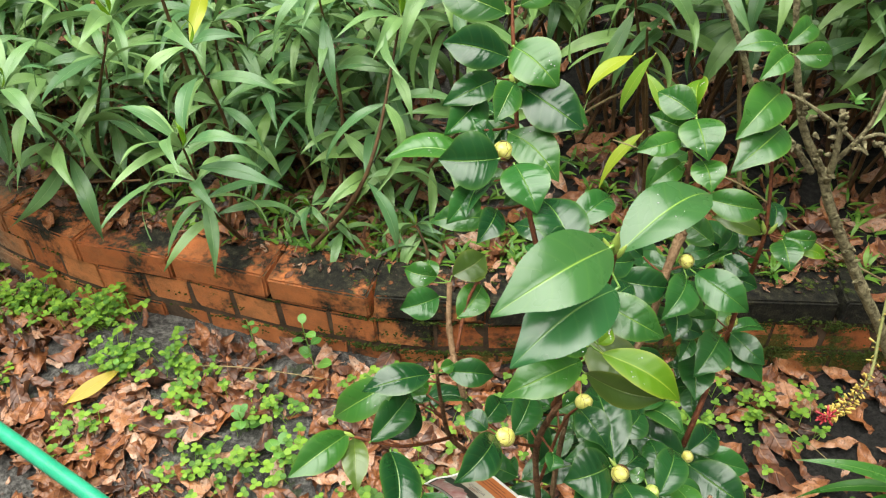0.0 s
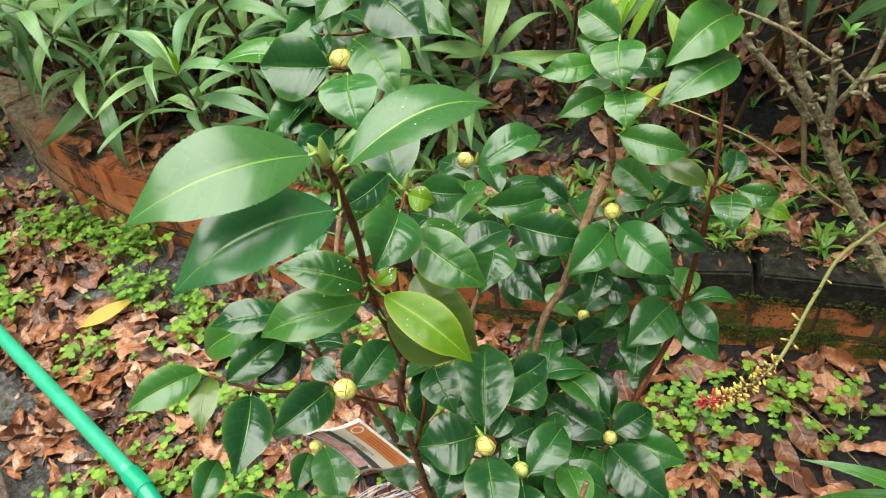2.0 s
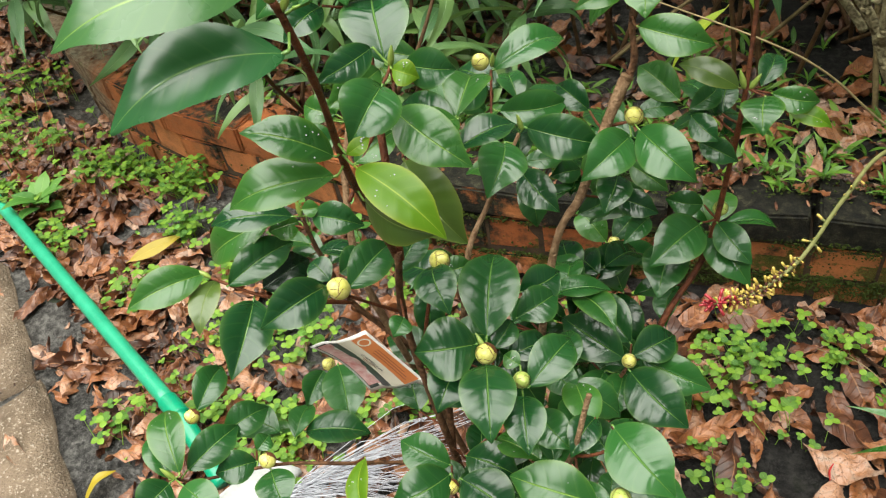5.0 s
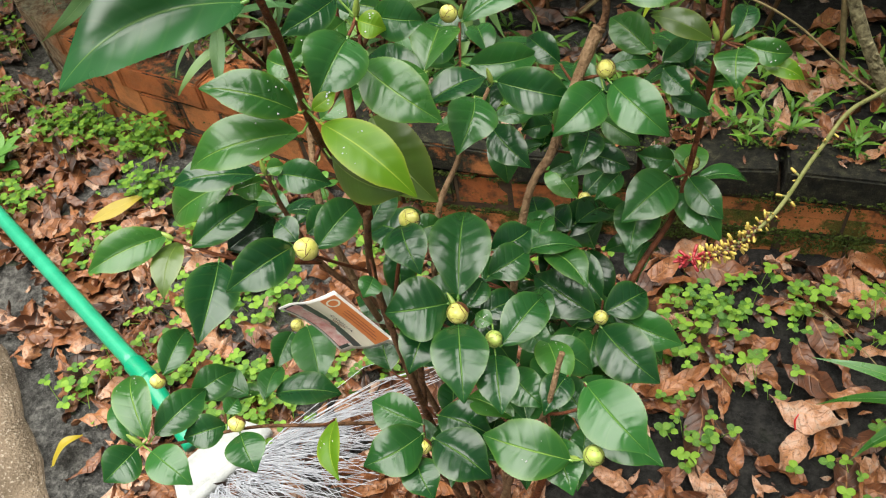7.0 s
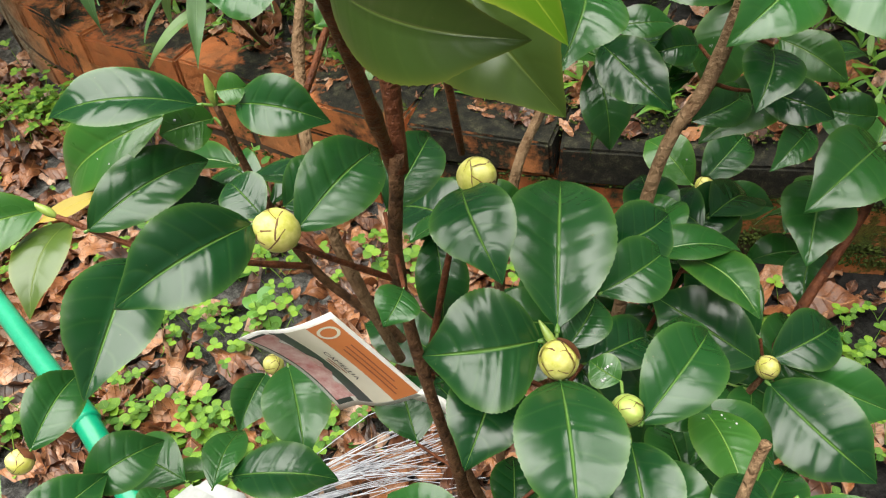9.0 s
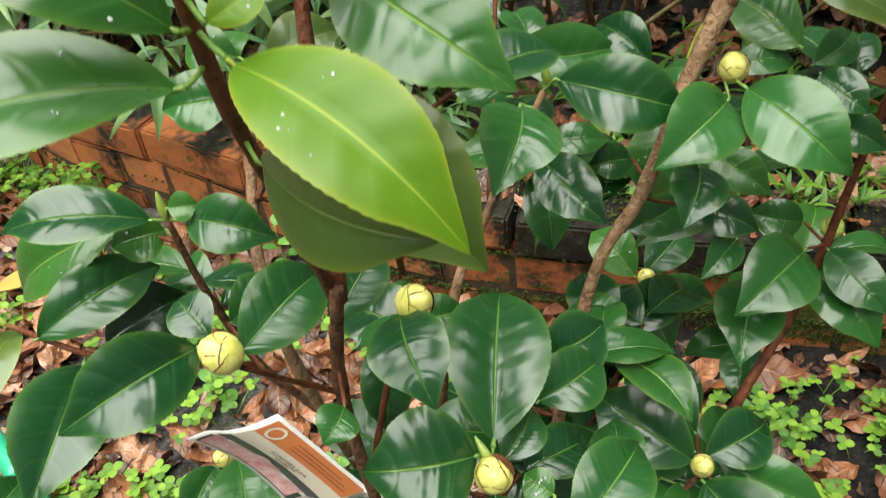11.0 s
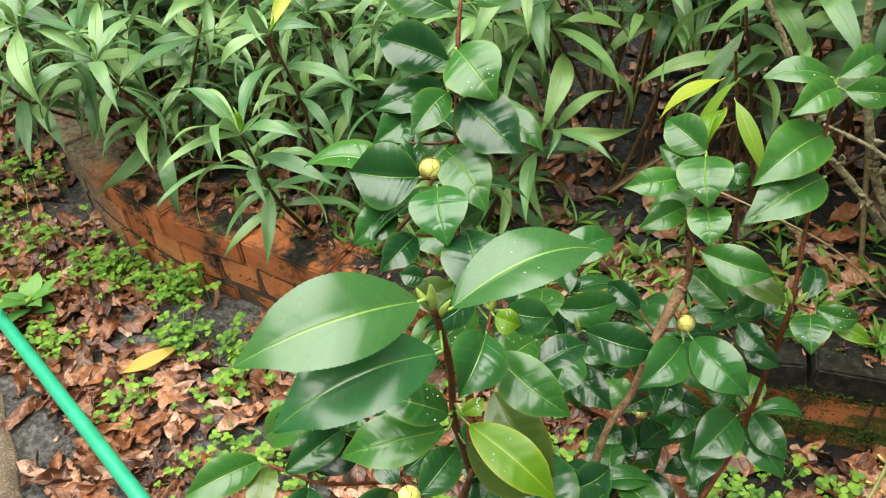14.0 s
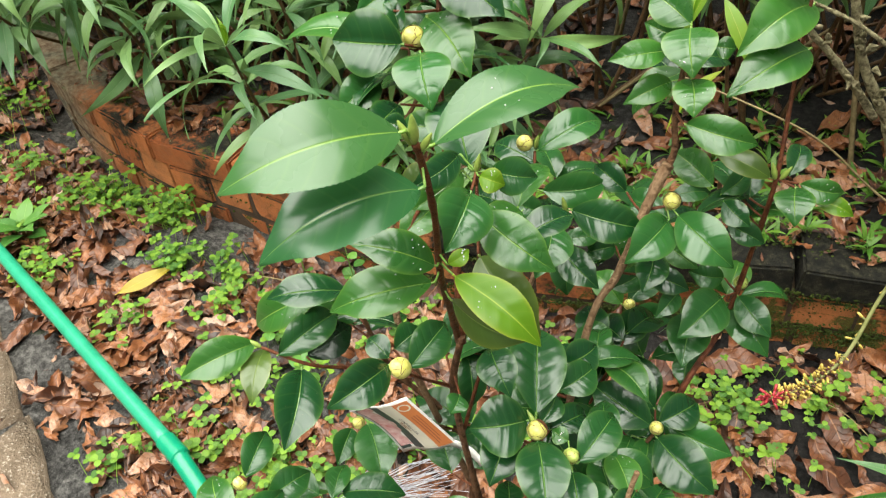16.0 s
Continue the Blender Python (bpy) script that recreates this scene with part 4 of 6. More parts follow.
leaf((0.049, 0.570, 0.613), (0.091, 0.572, 0.606), 0.025, 42, "dark")
leaf((0.044, 0.568, 0.620), (0.056, 0.574, 0.619), 0.013, 50, "mid")
leaf((0.032, 0.577, 0.598), (0.012, 0.562, 0.598), 0.023, -50, "mid")
leaf((0.093, 0.501, 0.617), (0.061, 0.456, 0.615), 0.031, -43, "dark")
leaf((0.106, 0.502, 0.613), (0.122, 0.548, 0.615), 0.028, 37, "dark")
leaf((0.086, 0.515, 0.604), (0.066, 0.528, 0.608), 0.019, -18, "dark")
leaf((0.083, 0.532, 0.593), (0.097, 0.557, 0.593), 0.024, 43, "dark")
leaf((0.019, 0.578, 0.412), (0.050, 0.524, 0.399), 0.039, -5, "dark")
leaf((0.001, 0.578, 0.398), (-0.001, 0.538, 0.392), 0.025, -28, "dark")
leaf((0.160, 0.528, 0.619), (0.182, 0.495, 0.609), 0.028, 7, "dark")
leaf((0.140, 0.509, 0.583), (0.137, 0.492, 0.580), 0.017, -26, "dark")
leaf((0.148, 0.562, 0.571), (0.171, 0.579, 0.569), 0.020, 43, "mid")
leaf((0.116, 0.554, 0.575), (0.122, 0.603, 0.579), 0.025, 29, "dark")
# twig m
leaf((0.195, 0.519, 0.557), (0.182, 0.597, 0.565), 0.044, 9, "dark")
leaf((0.191, 0.513, 0.559), (0.149, 0.494, 0.563), 0.044, -38, "dark")
leaf((0.199, 0.502, 0.554), (0.216, 0.445, 0.543), 0.038, -3, "dark")
leaf((0.198, 0.521, 0.544), (0.205, 0.551, 0.544), 0.020, 23, "dark")
leaf((0.205, 0.561, 0.534), (0.230, 0.593, 0.533), 0.029, 34, "dark")
leaf((0.203, 0.582, 0.540), (0.229, 0.611, 0.538), 0.030, 38, "dark")
leaf((0.230, 0.494, 0.542), (0.251, 0.544, 0.541), 0.030, 24, "dark")
leaf((0.227, 0.490, 0.539), (0.240, 0.448, 0.531), 0.029, -0, "dark")
leaf((0.174, 0.513, 0.537), (0.169, 0.469, 0.530), 0.031, -20, "dark")
leaf((0.221, 0.510, 0.545), (0.208, 0.516, 0.547), 0.014, -27, "mid")
leaf((0.232, 0.501, 0.506), (0.262, 0.478, 0.498), 0.027, 19, "dark")
leaf((0.230, 0.546, 0.505), (0.259, 0.527, 0.496), 0.024, 25, "dark")
# twig n
leaf((0.283, 0.600, 0.452), (0.225, 0.629, 0.461), 0.038, -31, "dark")
leaf((0.287, 0.606, 0.449), (0.319, 0.638, 0.446), 0.032, 30, "dark")
leaf((0.286, 0.595, 0.446), (0.339, 0.557, 0.431), 0.043, 27, "dark")
leaf((0.293, 0.617, 0.435), (0.354, 0.604, 0.423), 0.032, 35, "dark")
leaf((0.284, 0.630, 0.436), (0.240, 0.671, 0.445), 0.035, -26, "dark")
leaf((0.266, 0.601, 0.432), (0.254, 0.551, 0.426), 0.028, -13, "dark")
leaf((0.281, 0.604, 0.429), (0.276, 0.559, 0.422), 0.027, -8, "dark")
leaf((0.237, 0.662, 0.463), (0.205, 0.691, 0.470), 0.034, -26, "dark")
leaf((0.238, 0.690, 0.446), (0.261, 0.735, 0.447), 0.030, 28, "dark")
leaf((0.228, 0.674, 0.463), (0.208, 0.716, 0.469), 0.031, -11, "dark")
leaf((0.245, 0.777, 0.414), (0.271, 0.832, 0.416), 0.031, 28, "dark")
leaf((0.253, 0.775, 0.410), (0.294, 0.773, 0.402), 0.025, 44, "dark")
leaf((0.240, 0.774, 0.413), (0.204, 0.808, 0.422), 0.031, -29, "mid")
# twig p
leaf((0.288, 0.441, 0.498), (0.225, 0.445, 0.505), 0.039, -26, "mid")
leaf((0.288, 0.493, 0.515), (0.336, 0.453, 0.503), 0.043, 22, "dark")
leaf((0.290, 0.454, 0.468), (0.289, 0.485, 0.468), 0.019, 3, "dark")
leaf((0.275, 0.505, 0.504), (0.263, 0.470, 0.501), 0.023, -15, "dark")
leaf((0.269, 0.464, 0.483), (0.290, 0.427, 0.476), 0.030, 9, "dark")
leaf((0.162, 0.481, 0.426), (0.123, 0.443, 0.427), 0.039, -29, "dark")
leaf((0.156, 0.495, 0.413), (0.108, 0.506, 0.419), 0.033, -23, "dark")
leaf((0.169, 0.480, 0.423), (0.221, 0.460, 0.412), 0.041, 20, "dark")
leaf((0.163, 0.509, 0.409), (0.212, 0.503, 0.400), 0.036, 26, "dark")
leaf((0.157, 0.465, 0.414), (0.180, 0.436, 0.407), 0.030, 4, "dark")
leaf((0.113, 0.541, 0.413), (0.091, 0.581, 0.417), 0.034, 1, "dark")
leaf((0.154, 0.555, 0.411), (0.113, 0.579, 0.417), 0.029, -20, "dark")
# twig q
leaf((-0.024, 0.403, 0.488), (-0.062, 0.452, 0.493), 0.029, -3, "mid")
leaf((-0.025, 0.410, 0.481), (-0.005, 0.459, 0.478), 0.028, 38, "dark")
leaf((-0.017, 0.451, 0.473), (0.008, 0.485, 0.470), 0.027, 39, "dark")
leaf((0.018, 0.439, 0.464), (-0.010, 0.420, 0.466), 0.026, -35, "dark")
leaf((0.011, 0.449, 0.461), (0.015, 0.465, 0.461), 0.016, 34, "dark")
leaf((0.033, 0.433, 0.467), (0.056, 0.407, 0.460), 0.030, -5, "dark")
leaf((-0.029, 0.450, 0.503), (-0.029, 0.495, 0.504), 0.025, 34, "dark")
leaf((-0.037, 0.402, 0.478), (-0.070, 0.434, 0.482), 0.021, -1, "dark")
leaf((-0.030, 0.397, 0.485), (-0.042, 0.367, 0.484), 0.030, -38, "dark")
leaf((-0.021, 0.398, 0.483), (0.020, 0.382, 0.475), 0.028, 7, "dark")
leaf((0.100, 0.463, 0.459), (0.117, 0.417, 0.451), 0.022, 29, "lime")
# twig x
leaf((0.038, 0.666, 0.636), (0.006, 0.673, 0.639), 0.024, -45, "mid")
leaf((0.040, 0.654, 0.622), (0.003, 0.640, 0.619), 0.031, -44, "dark")
leaf((0.051, 0.667, 0.636), (0.082, 0.693, 0.640), 0.031, 39, "olive")
leaf((0.056, 0.641, 0.606), (0.079, 0.680, 0.612), 0.030, 26, "mid")
leaf((0.033, 0.663, 0.632), (0.029, 0.688, 0.638), 0.018, -3, "mid")
leaf((0.088, 0.743, 0.643), (0.026, 0.737, 0.644), 0.029, -41, "mid")



# inner leaves, deeper in the shrub


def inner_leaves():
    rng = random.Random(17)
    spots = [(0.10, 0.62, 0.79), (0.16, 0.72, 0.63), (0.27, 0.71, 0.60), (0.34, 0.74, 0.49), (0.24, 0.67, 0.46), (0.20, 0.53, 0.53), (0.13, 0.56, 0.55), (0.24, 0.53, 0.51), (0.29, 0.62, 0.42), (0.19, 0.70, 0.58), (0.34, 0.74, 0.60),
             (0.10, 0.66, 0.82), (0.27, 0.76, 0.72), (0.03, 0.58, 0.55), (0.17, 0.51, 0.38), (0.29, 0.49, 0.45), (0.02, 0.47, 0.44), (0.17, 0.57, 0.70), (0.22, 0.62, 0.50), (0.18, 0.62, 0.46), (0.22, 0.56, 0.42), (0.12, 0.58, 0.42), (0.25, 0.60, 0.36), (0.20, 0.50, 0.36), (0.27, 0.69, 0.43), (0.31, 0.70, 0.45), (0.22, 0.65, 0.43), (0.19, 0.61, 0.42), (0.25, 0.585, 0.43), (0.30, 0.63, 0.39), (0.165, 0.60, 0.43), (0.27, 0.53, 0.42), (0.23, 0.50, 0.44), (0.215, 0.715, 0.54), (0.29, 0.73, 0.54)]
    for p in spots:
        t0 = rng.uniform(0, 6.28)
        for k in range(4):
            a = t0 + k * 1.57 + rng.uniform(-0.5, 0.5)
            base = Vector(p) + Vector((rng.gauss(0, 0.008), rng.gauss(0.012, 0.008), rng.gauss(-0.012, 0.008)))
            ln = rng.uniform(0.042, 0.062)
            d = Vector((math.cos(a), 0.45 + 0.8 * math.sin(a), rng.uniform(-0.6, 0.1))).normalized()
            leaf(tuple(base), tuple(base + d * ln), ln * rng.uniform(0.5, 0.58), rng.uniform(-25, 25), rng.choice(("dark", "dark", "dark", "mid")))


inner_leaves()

# ---- plant tag ----


def build_tag():
    """The label tied to the stem: a curled plastic card with a picture, a title band and small print."""
    paper = plain("tag_card_white", (0.86, 0.85, 0.80), 0.4)
    cream = plain("tag_cream", (0.78, 0.74, 0.60), 0.4)
    orange = plain("tag_orange", (0.66, 0.22, 0.07), 0.4)
    pink = plain_rough("tag_petal_pink", (0.55, 0.20, 0.19), (0.80, 0.60, 0.58), 90, 0.35, bump_by=0.1)
    dark = plain("tag_dark_green", (0.03, 0.05, 0.045), 0.4)
    ink = plain("tag_ink", (0.05, 0.05, 0.05), 0.5)
    brown = plain("tag_print_brown", (0.30, 0.10, 0.05), 0.5)
    a, b, c, d = (Vector(q) for q in ((0.024, 0.549, 0.484), (0.0753, 0.554, 0.5012), (0.1174, 0.554, 0.4439), (0.061, 0.562, 0.411)))
    tag = thing("plant_tag", d, "curled plastic plant tag with pink flower picture and orange band", "tag")

    def spot(u, v, lift=0.0):
        """u runs from the picture edge to the band edge, v from top to bottom."""
        p = (a * (1 - u) + b * u) * (1 - v) + (d * (1 - u) + c * u) * v
        n = (b - a).cross(d - a).normalized()
        n = n if n.y < 0 else -n
        curl = 0.006 * math.sin(math.pi * u) + 0.010 * max(0, 0.25 - u) ** 1.2 * 4 - 0.006 * math.sin(math.pi * v) * (1 - u)
        return p + n * (curl + lift)

    def sheet(name, u0, u1, v0, v1, mat, lift, label="", nu=10, nv=14, edge=None):
        v, f = [], []
        for i in range(nv + 1):
            for j in range(nu + 1):
                t = i / nv
                lo, hi = (u0, u1) if edge is None else edge(t, u0, u1)
                v.append(spot(lo + (hi - lo) * j / nu, v0 + (v1 - v0) * t, lift))
        f = [(i * (nu + 1) + j, i * (nu + 1) + j + 1, (i + 1) * (nu + 1) + j + 1, (i + 1) * (nu + 1) + j) for i in range(nv) for j in range(nu)]
        return part(name, mesh_data(name, v, f, mat), tag, None, label)

    base = sheet("card", 0, 1, 0, 1, paper, 0.0)
    solid = base.modifiers.new("thickness", "SOLIDIFY")
    solid.thickness, solid.offset = 0.0004, 0
    sheet("picture", 0.04, 0.46, 0.04, 0.95, dark, 0.0004)
    sheet("flower", 0.06, 0.40, 0.06, 0.90, pink, 0.0007, "pink ruffled flower picture", edge=lambda t, lo, hi: (lo, lo + (hi - lo) * (0.55 + 0.35 * math.sin(2.2 + 5 * t) ** 2 + 0.1 * math.sin(31 * t))))
    sheet("title_panel", 0.46, 0.70, 0.04, 0.96, cream, 0.0004)
    sheet("band", 0.70, 0.96, 0.05, 0.96, orange, 0.0005, "orange printed band")
    # ring mark at the band's head
    v, f = [], []
    for k in range(24):
        t = 2 * math.pi * k / 24
        for r in (0.075, 0.105):
            v.append(spot(0.83 + r * math.cos(t) * 1.0, 0.15 + r * 0.62 * math.sin(t), 0.0008))
    f = [(2 * k, 2 * k + 1, (2 * k + 3) % 48, (2 * k + 2) % 48) for k in range(24)]
    part("mark", mesh_data("mark", v, f, cream), tag, None, "pale ring mark")
    for k, (u, lo, hi) in enumerate(((0.885, 0.32, 0.78), (0.835, 0.32, 0.86), (0.785, 0.34, 0.90), (0.535, 0.40, 0.60), (0.50, 0.42, 0.56))):
        sheet("print_bar", u - 0.007, u + 0.007, lo, hi, brown, 0.0008, nu=1, nv=8)
    # the printed word
    cu = bpy.data.curves.new("title", "FONT")
    cu.body, cu.size, cu.align_x = "CAMELLIA", 1.0, "LEFT"
    tmp = bpy.data.objects.new("title", cu)
    scene.collection.objects.link(tmp)
    me = bpy.data.meshes.new_from_object(tmp.evaluated_get(bpy.context.evaluated_depsgraph_get()))
    bpy.data.objects.remove(tmp)
    wide = max(q.co.x for q in me.vertices)
    for q in me.vertices:
        q.co = spot(0.565 + 0.07 * q.co.y, 0.32 + 0.36 * q.co.x / wide, 0.0009)
    me.materials.clear()
    me.materials.append(ink)
    part("title", me, tag, None, "printed word CAMELLIA")
    # the strap that loops behind the stem
    v = []
    for k in range(9):
        t = k / 8
        p = spot(0.93, 0.97).lerp(Vector((0.142, 0.545, 0.430)), t) + Vector((0, 0.004 * math.sin(math.pi * t), 0))
        half = Vector((0.55, 0.0, 0.80)) * (0.0065 - 0.002 * t)
        v += [p - half, p + half]
    strap = part("strap", mesh_data("strap", v, [(2 * k, 2 * k + 2, 2 * k + 3, 2 * k + 1) for k in range(8)], paper), tag, None, "plain white fixing strap")
    solid = strap.modifiers.new("thickness", "SOLIDIFY")
    solid.thickness, solid.offset = 0.0004, 0


build_tag()

# ---- broom ----


def build_broom():
    lo, hi = Vector((-0.375, 0.695, 0.070)), Vector((-1.195, 1.195, 0.030))
    way = (lo - hi).normalized()
    broom = thing("broom", lo, "worn broom with green sleeved handle lying on fallen leaves", "broom")

    def rod(name, p, q, r, mat, label="", sides=16, wob=0.0):
        n = 30
        rows = []
        for i in range(n + 1):
            c = p.lerp(q, i / n)
            rows.append((*c, r * (1 + wob * math.sin(i * 1.7) * 0.5)))
        v, f, uv = tube(rows, sides)
        return part(name, mesh_data(name, v, f, mat, uv), broom, None, label)

    rod("handle", hi + way * 0.075, lo, 0.0125, GREEN_PLASTIC, "green plastic sleeved handle", wob=0.02)
    end = rod("grip", hi, hi + way * 0.078, 0.0138, WHITE_PLASTIC, "white plastic handle end")
    dome = ball_mesh("grip_end", WHITE_PLASTIC, 0.0138, 0.010)
    part("grip_end", dome, end, aim(hi, hi - way * 0.1))
    rod("collar", lo - way * 0.012, lo + way * 0.030, 0.0152, DARK_GREEN_PLASTIC, "deep green collar")
    neck = Vector((-0.255, 0.610, 0.040))
    rod("socket", lo + way * 0.02, neck, 0.0135, DARK_GREEN_PLASTIC)
    # head block, across the handle
    side = Vector((0.50, 0.86, 0)).normalized()
    fwd = Vector((0.86, -0.50, 0)).normalized()
    mid = Vector((-0.215, 0.600, 0.028))
    bm = bmesh.new()
    bmesh.ops.create_cube(bm, size=1.0)
    bmesh.ops.bevel(bm, geom=bm.edges[:], offset=0.12, segments=3, affect="EDGES")
    for q in bm.verts:
        s = q.co
        taper = 1 - 0.25 * (s.y < 0) * 1.0
        q.co = side * (s.x * 0.150 * taper) + fwd * (s.y * 0.058) + Vector((0, 0, s.z * 0.034))
    me = bpy.data.meshes.new("head")
    bm.to_mesh(me)
    bm.free()
    me.materials.append(WHITE_PLASTIC)
    me.polygons.foreach_set("use_smooth", [True] * len(me.polygons))
    part("head", me, broom, Matrix.Translation(mid), "white plastic broom head")
    rng = random.Random(5)
    g = Geo()
    for k in range(360):
        s = rng.uniform(-0.085, 0.085)
        p = mid + side * s + fwd * 0.034 + Vector((0, 0, rng.uniform(-0.010, 0.010)))
        spread = s * rng.uniform(1.0, 3.2) + rng.gauss(0, 0.07)
        ln = rng.uniform(0.07, 0.16)
        way2 = (fwd * ln + side * (spread * 0.9 + 0.03) + Vector((0, 0, rng.uniform(-0.02, 0.025))))
        q = p + way2
        c = p + way2 * 0.55 + Vector((rng.gauss(0, 0.014), rng.gauss(0, 0.014), rng.uniform(0, 0.02)))
        q.z = max(q.z, 0.004 + soil_z(q.x, q.y))
        v, f, uv = tube([(*p, 0.0005), (*c, 0.0005), (*q, 0.0004)], 4, closed=False)
        g.add(v, f, uv)
    part("bristles", g.mesh("bristles", BRISTLE), broom, None, "splayed grey-white bristles", "stuff")


build_broom()

# ---- paving ----


def slab_mesh(corners, thick, rng, mat, seed):
    """A slab with a worn, rounded rim from four corners in plan."""
    bm = bmesh.new()
    base = [Vector((x, y, 0)) for x, y in corners]
    n = 7
    grid = {}
    for i in range(n + 1):
        for j in range(n + 1):
            u, w = i / n, j / n
            p = (base[0] * (1 - u) + base[1] * u) * (1 - w) + (base[3] * (1 - u) + base[2] * u) * w
            if i in (0, n) or j in (0, n):
                p += Vector((rng.uniform(-1, 1), rng.uniform(-1, 1), 0)) * 0.004
            grid[i, j] = bm.verts.new((p.x, p.y, thick + rng.uniform(-0.001, 0.001)))
    faces = [bm.faces.new((grid[i, j], grid[i + 1, j], grid[i + 1, j + 1], grid[i, j + 1])) for i in range(n) for j in range(n)]
    ext = bmesh.ops.extrude_edge_only(bm, edges=[e for e in bm.edges if e.is_boundary])
    low = [q for q in ext["geom"] if isinstance(q, bmesh.types.BMVert)]
    for q in low:
        q.co.z = -0.03
    bm.normal_update()
    rim = [e for e in bm.edges if e.verts[0].co.z > 0 and e.verts[1].co.z > 0 and len(e.link_faces) == 2 and abs(e.link_faces[0].normal.z - e.link_faces[1].normal.z) > 0.5]
    bmesh.ops.bevel(bm, geom=rim, offset=0.005, segments=2, affect="EDGES")
    me = bpy.data.meshes.new("paver")
    bm.to_mesh(me)
    bm.free()
    me.materials.append(mat)
    me.polygons.foreach_set("use_smooth", [True] * len(me.polygons))
    return me


def build_paving():
    rng = random.Random(3)
    path = new("pavement")
    tagged(path, "brown washed-aggregate concrete pavers along the bed", "paving", "", "structure")
    edge0, edge1 = Vector((-0.40, 0.48)), Vector((-1.75, 1.78))
    along = (edge1 - edge0).normalized()
    out = Vector((-along.y, along.x))
    out = out if out.x < 0 else -out
    skew = along * 0.28
    step, deep = 0.345, 0.33
    for row in range(3):
        for k in range(-2, 7):
            s0 = k * step + 0.035 + (0.17 if row % 2 else 0) + rng.uniform(-0.01, 0.01)
            g = 0.005
            wob = rng.uniform(0.0, 0.03) if row == 0 else 0
            def pt(s, w):
                return edge0 + along * s + out * w - along * (0.0 + 0.25 * (w - row * deep))
            cs = [pt(s0 + g, row * deep + g + wob), pt(s0 + step - g, row * deep + g + wob * 0.5), pt(s0 + step - g, (row + 1) * deep - g), pt(s0 + g, (row + 1) * deep - g)]
            part("paver", slab_mesh([(q.x, q.y) for q in cs], 0.012 + rng.uniform(-0.003, 0.004), rng, PAVER, k), path)


build_paving()

# ---- brick wall ----


def brick_mesh(name, l, w, h, rng, mat=None):
    bm = bmesh.new()
    bmesh.ops.create_cube(bm, size=1.0)
    for q in bm.verts:
        q.co = Vector((q.co.x * l, q.co.y * w, q.co.z * h)) + Vector((rng.uniform(-1, 1), rng.uniform(-1, 1), rng.uniform(-1, 1))) * 0.0025
    bmesh.ops.bevel(bm, geom=bm.edges[:], offset=0.0038, segments=2, affect="EDGES")
    me = bpy.data.meshes.new(name)
    bm.to_mesh(me)
    bm.free()
    me.materials.append(mat or BRICK)
    return me


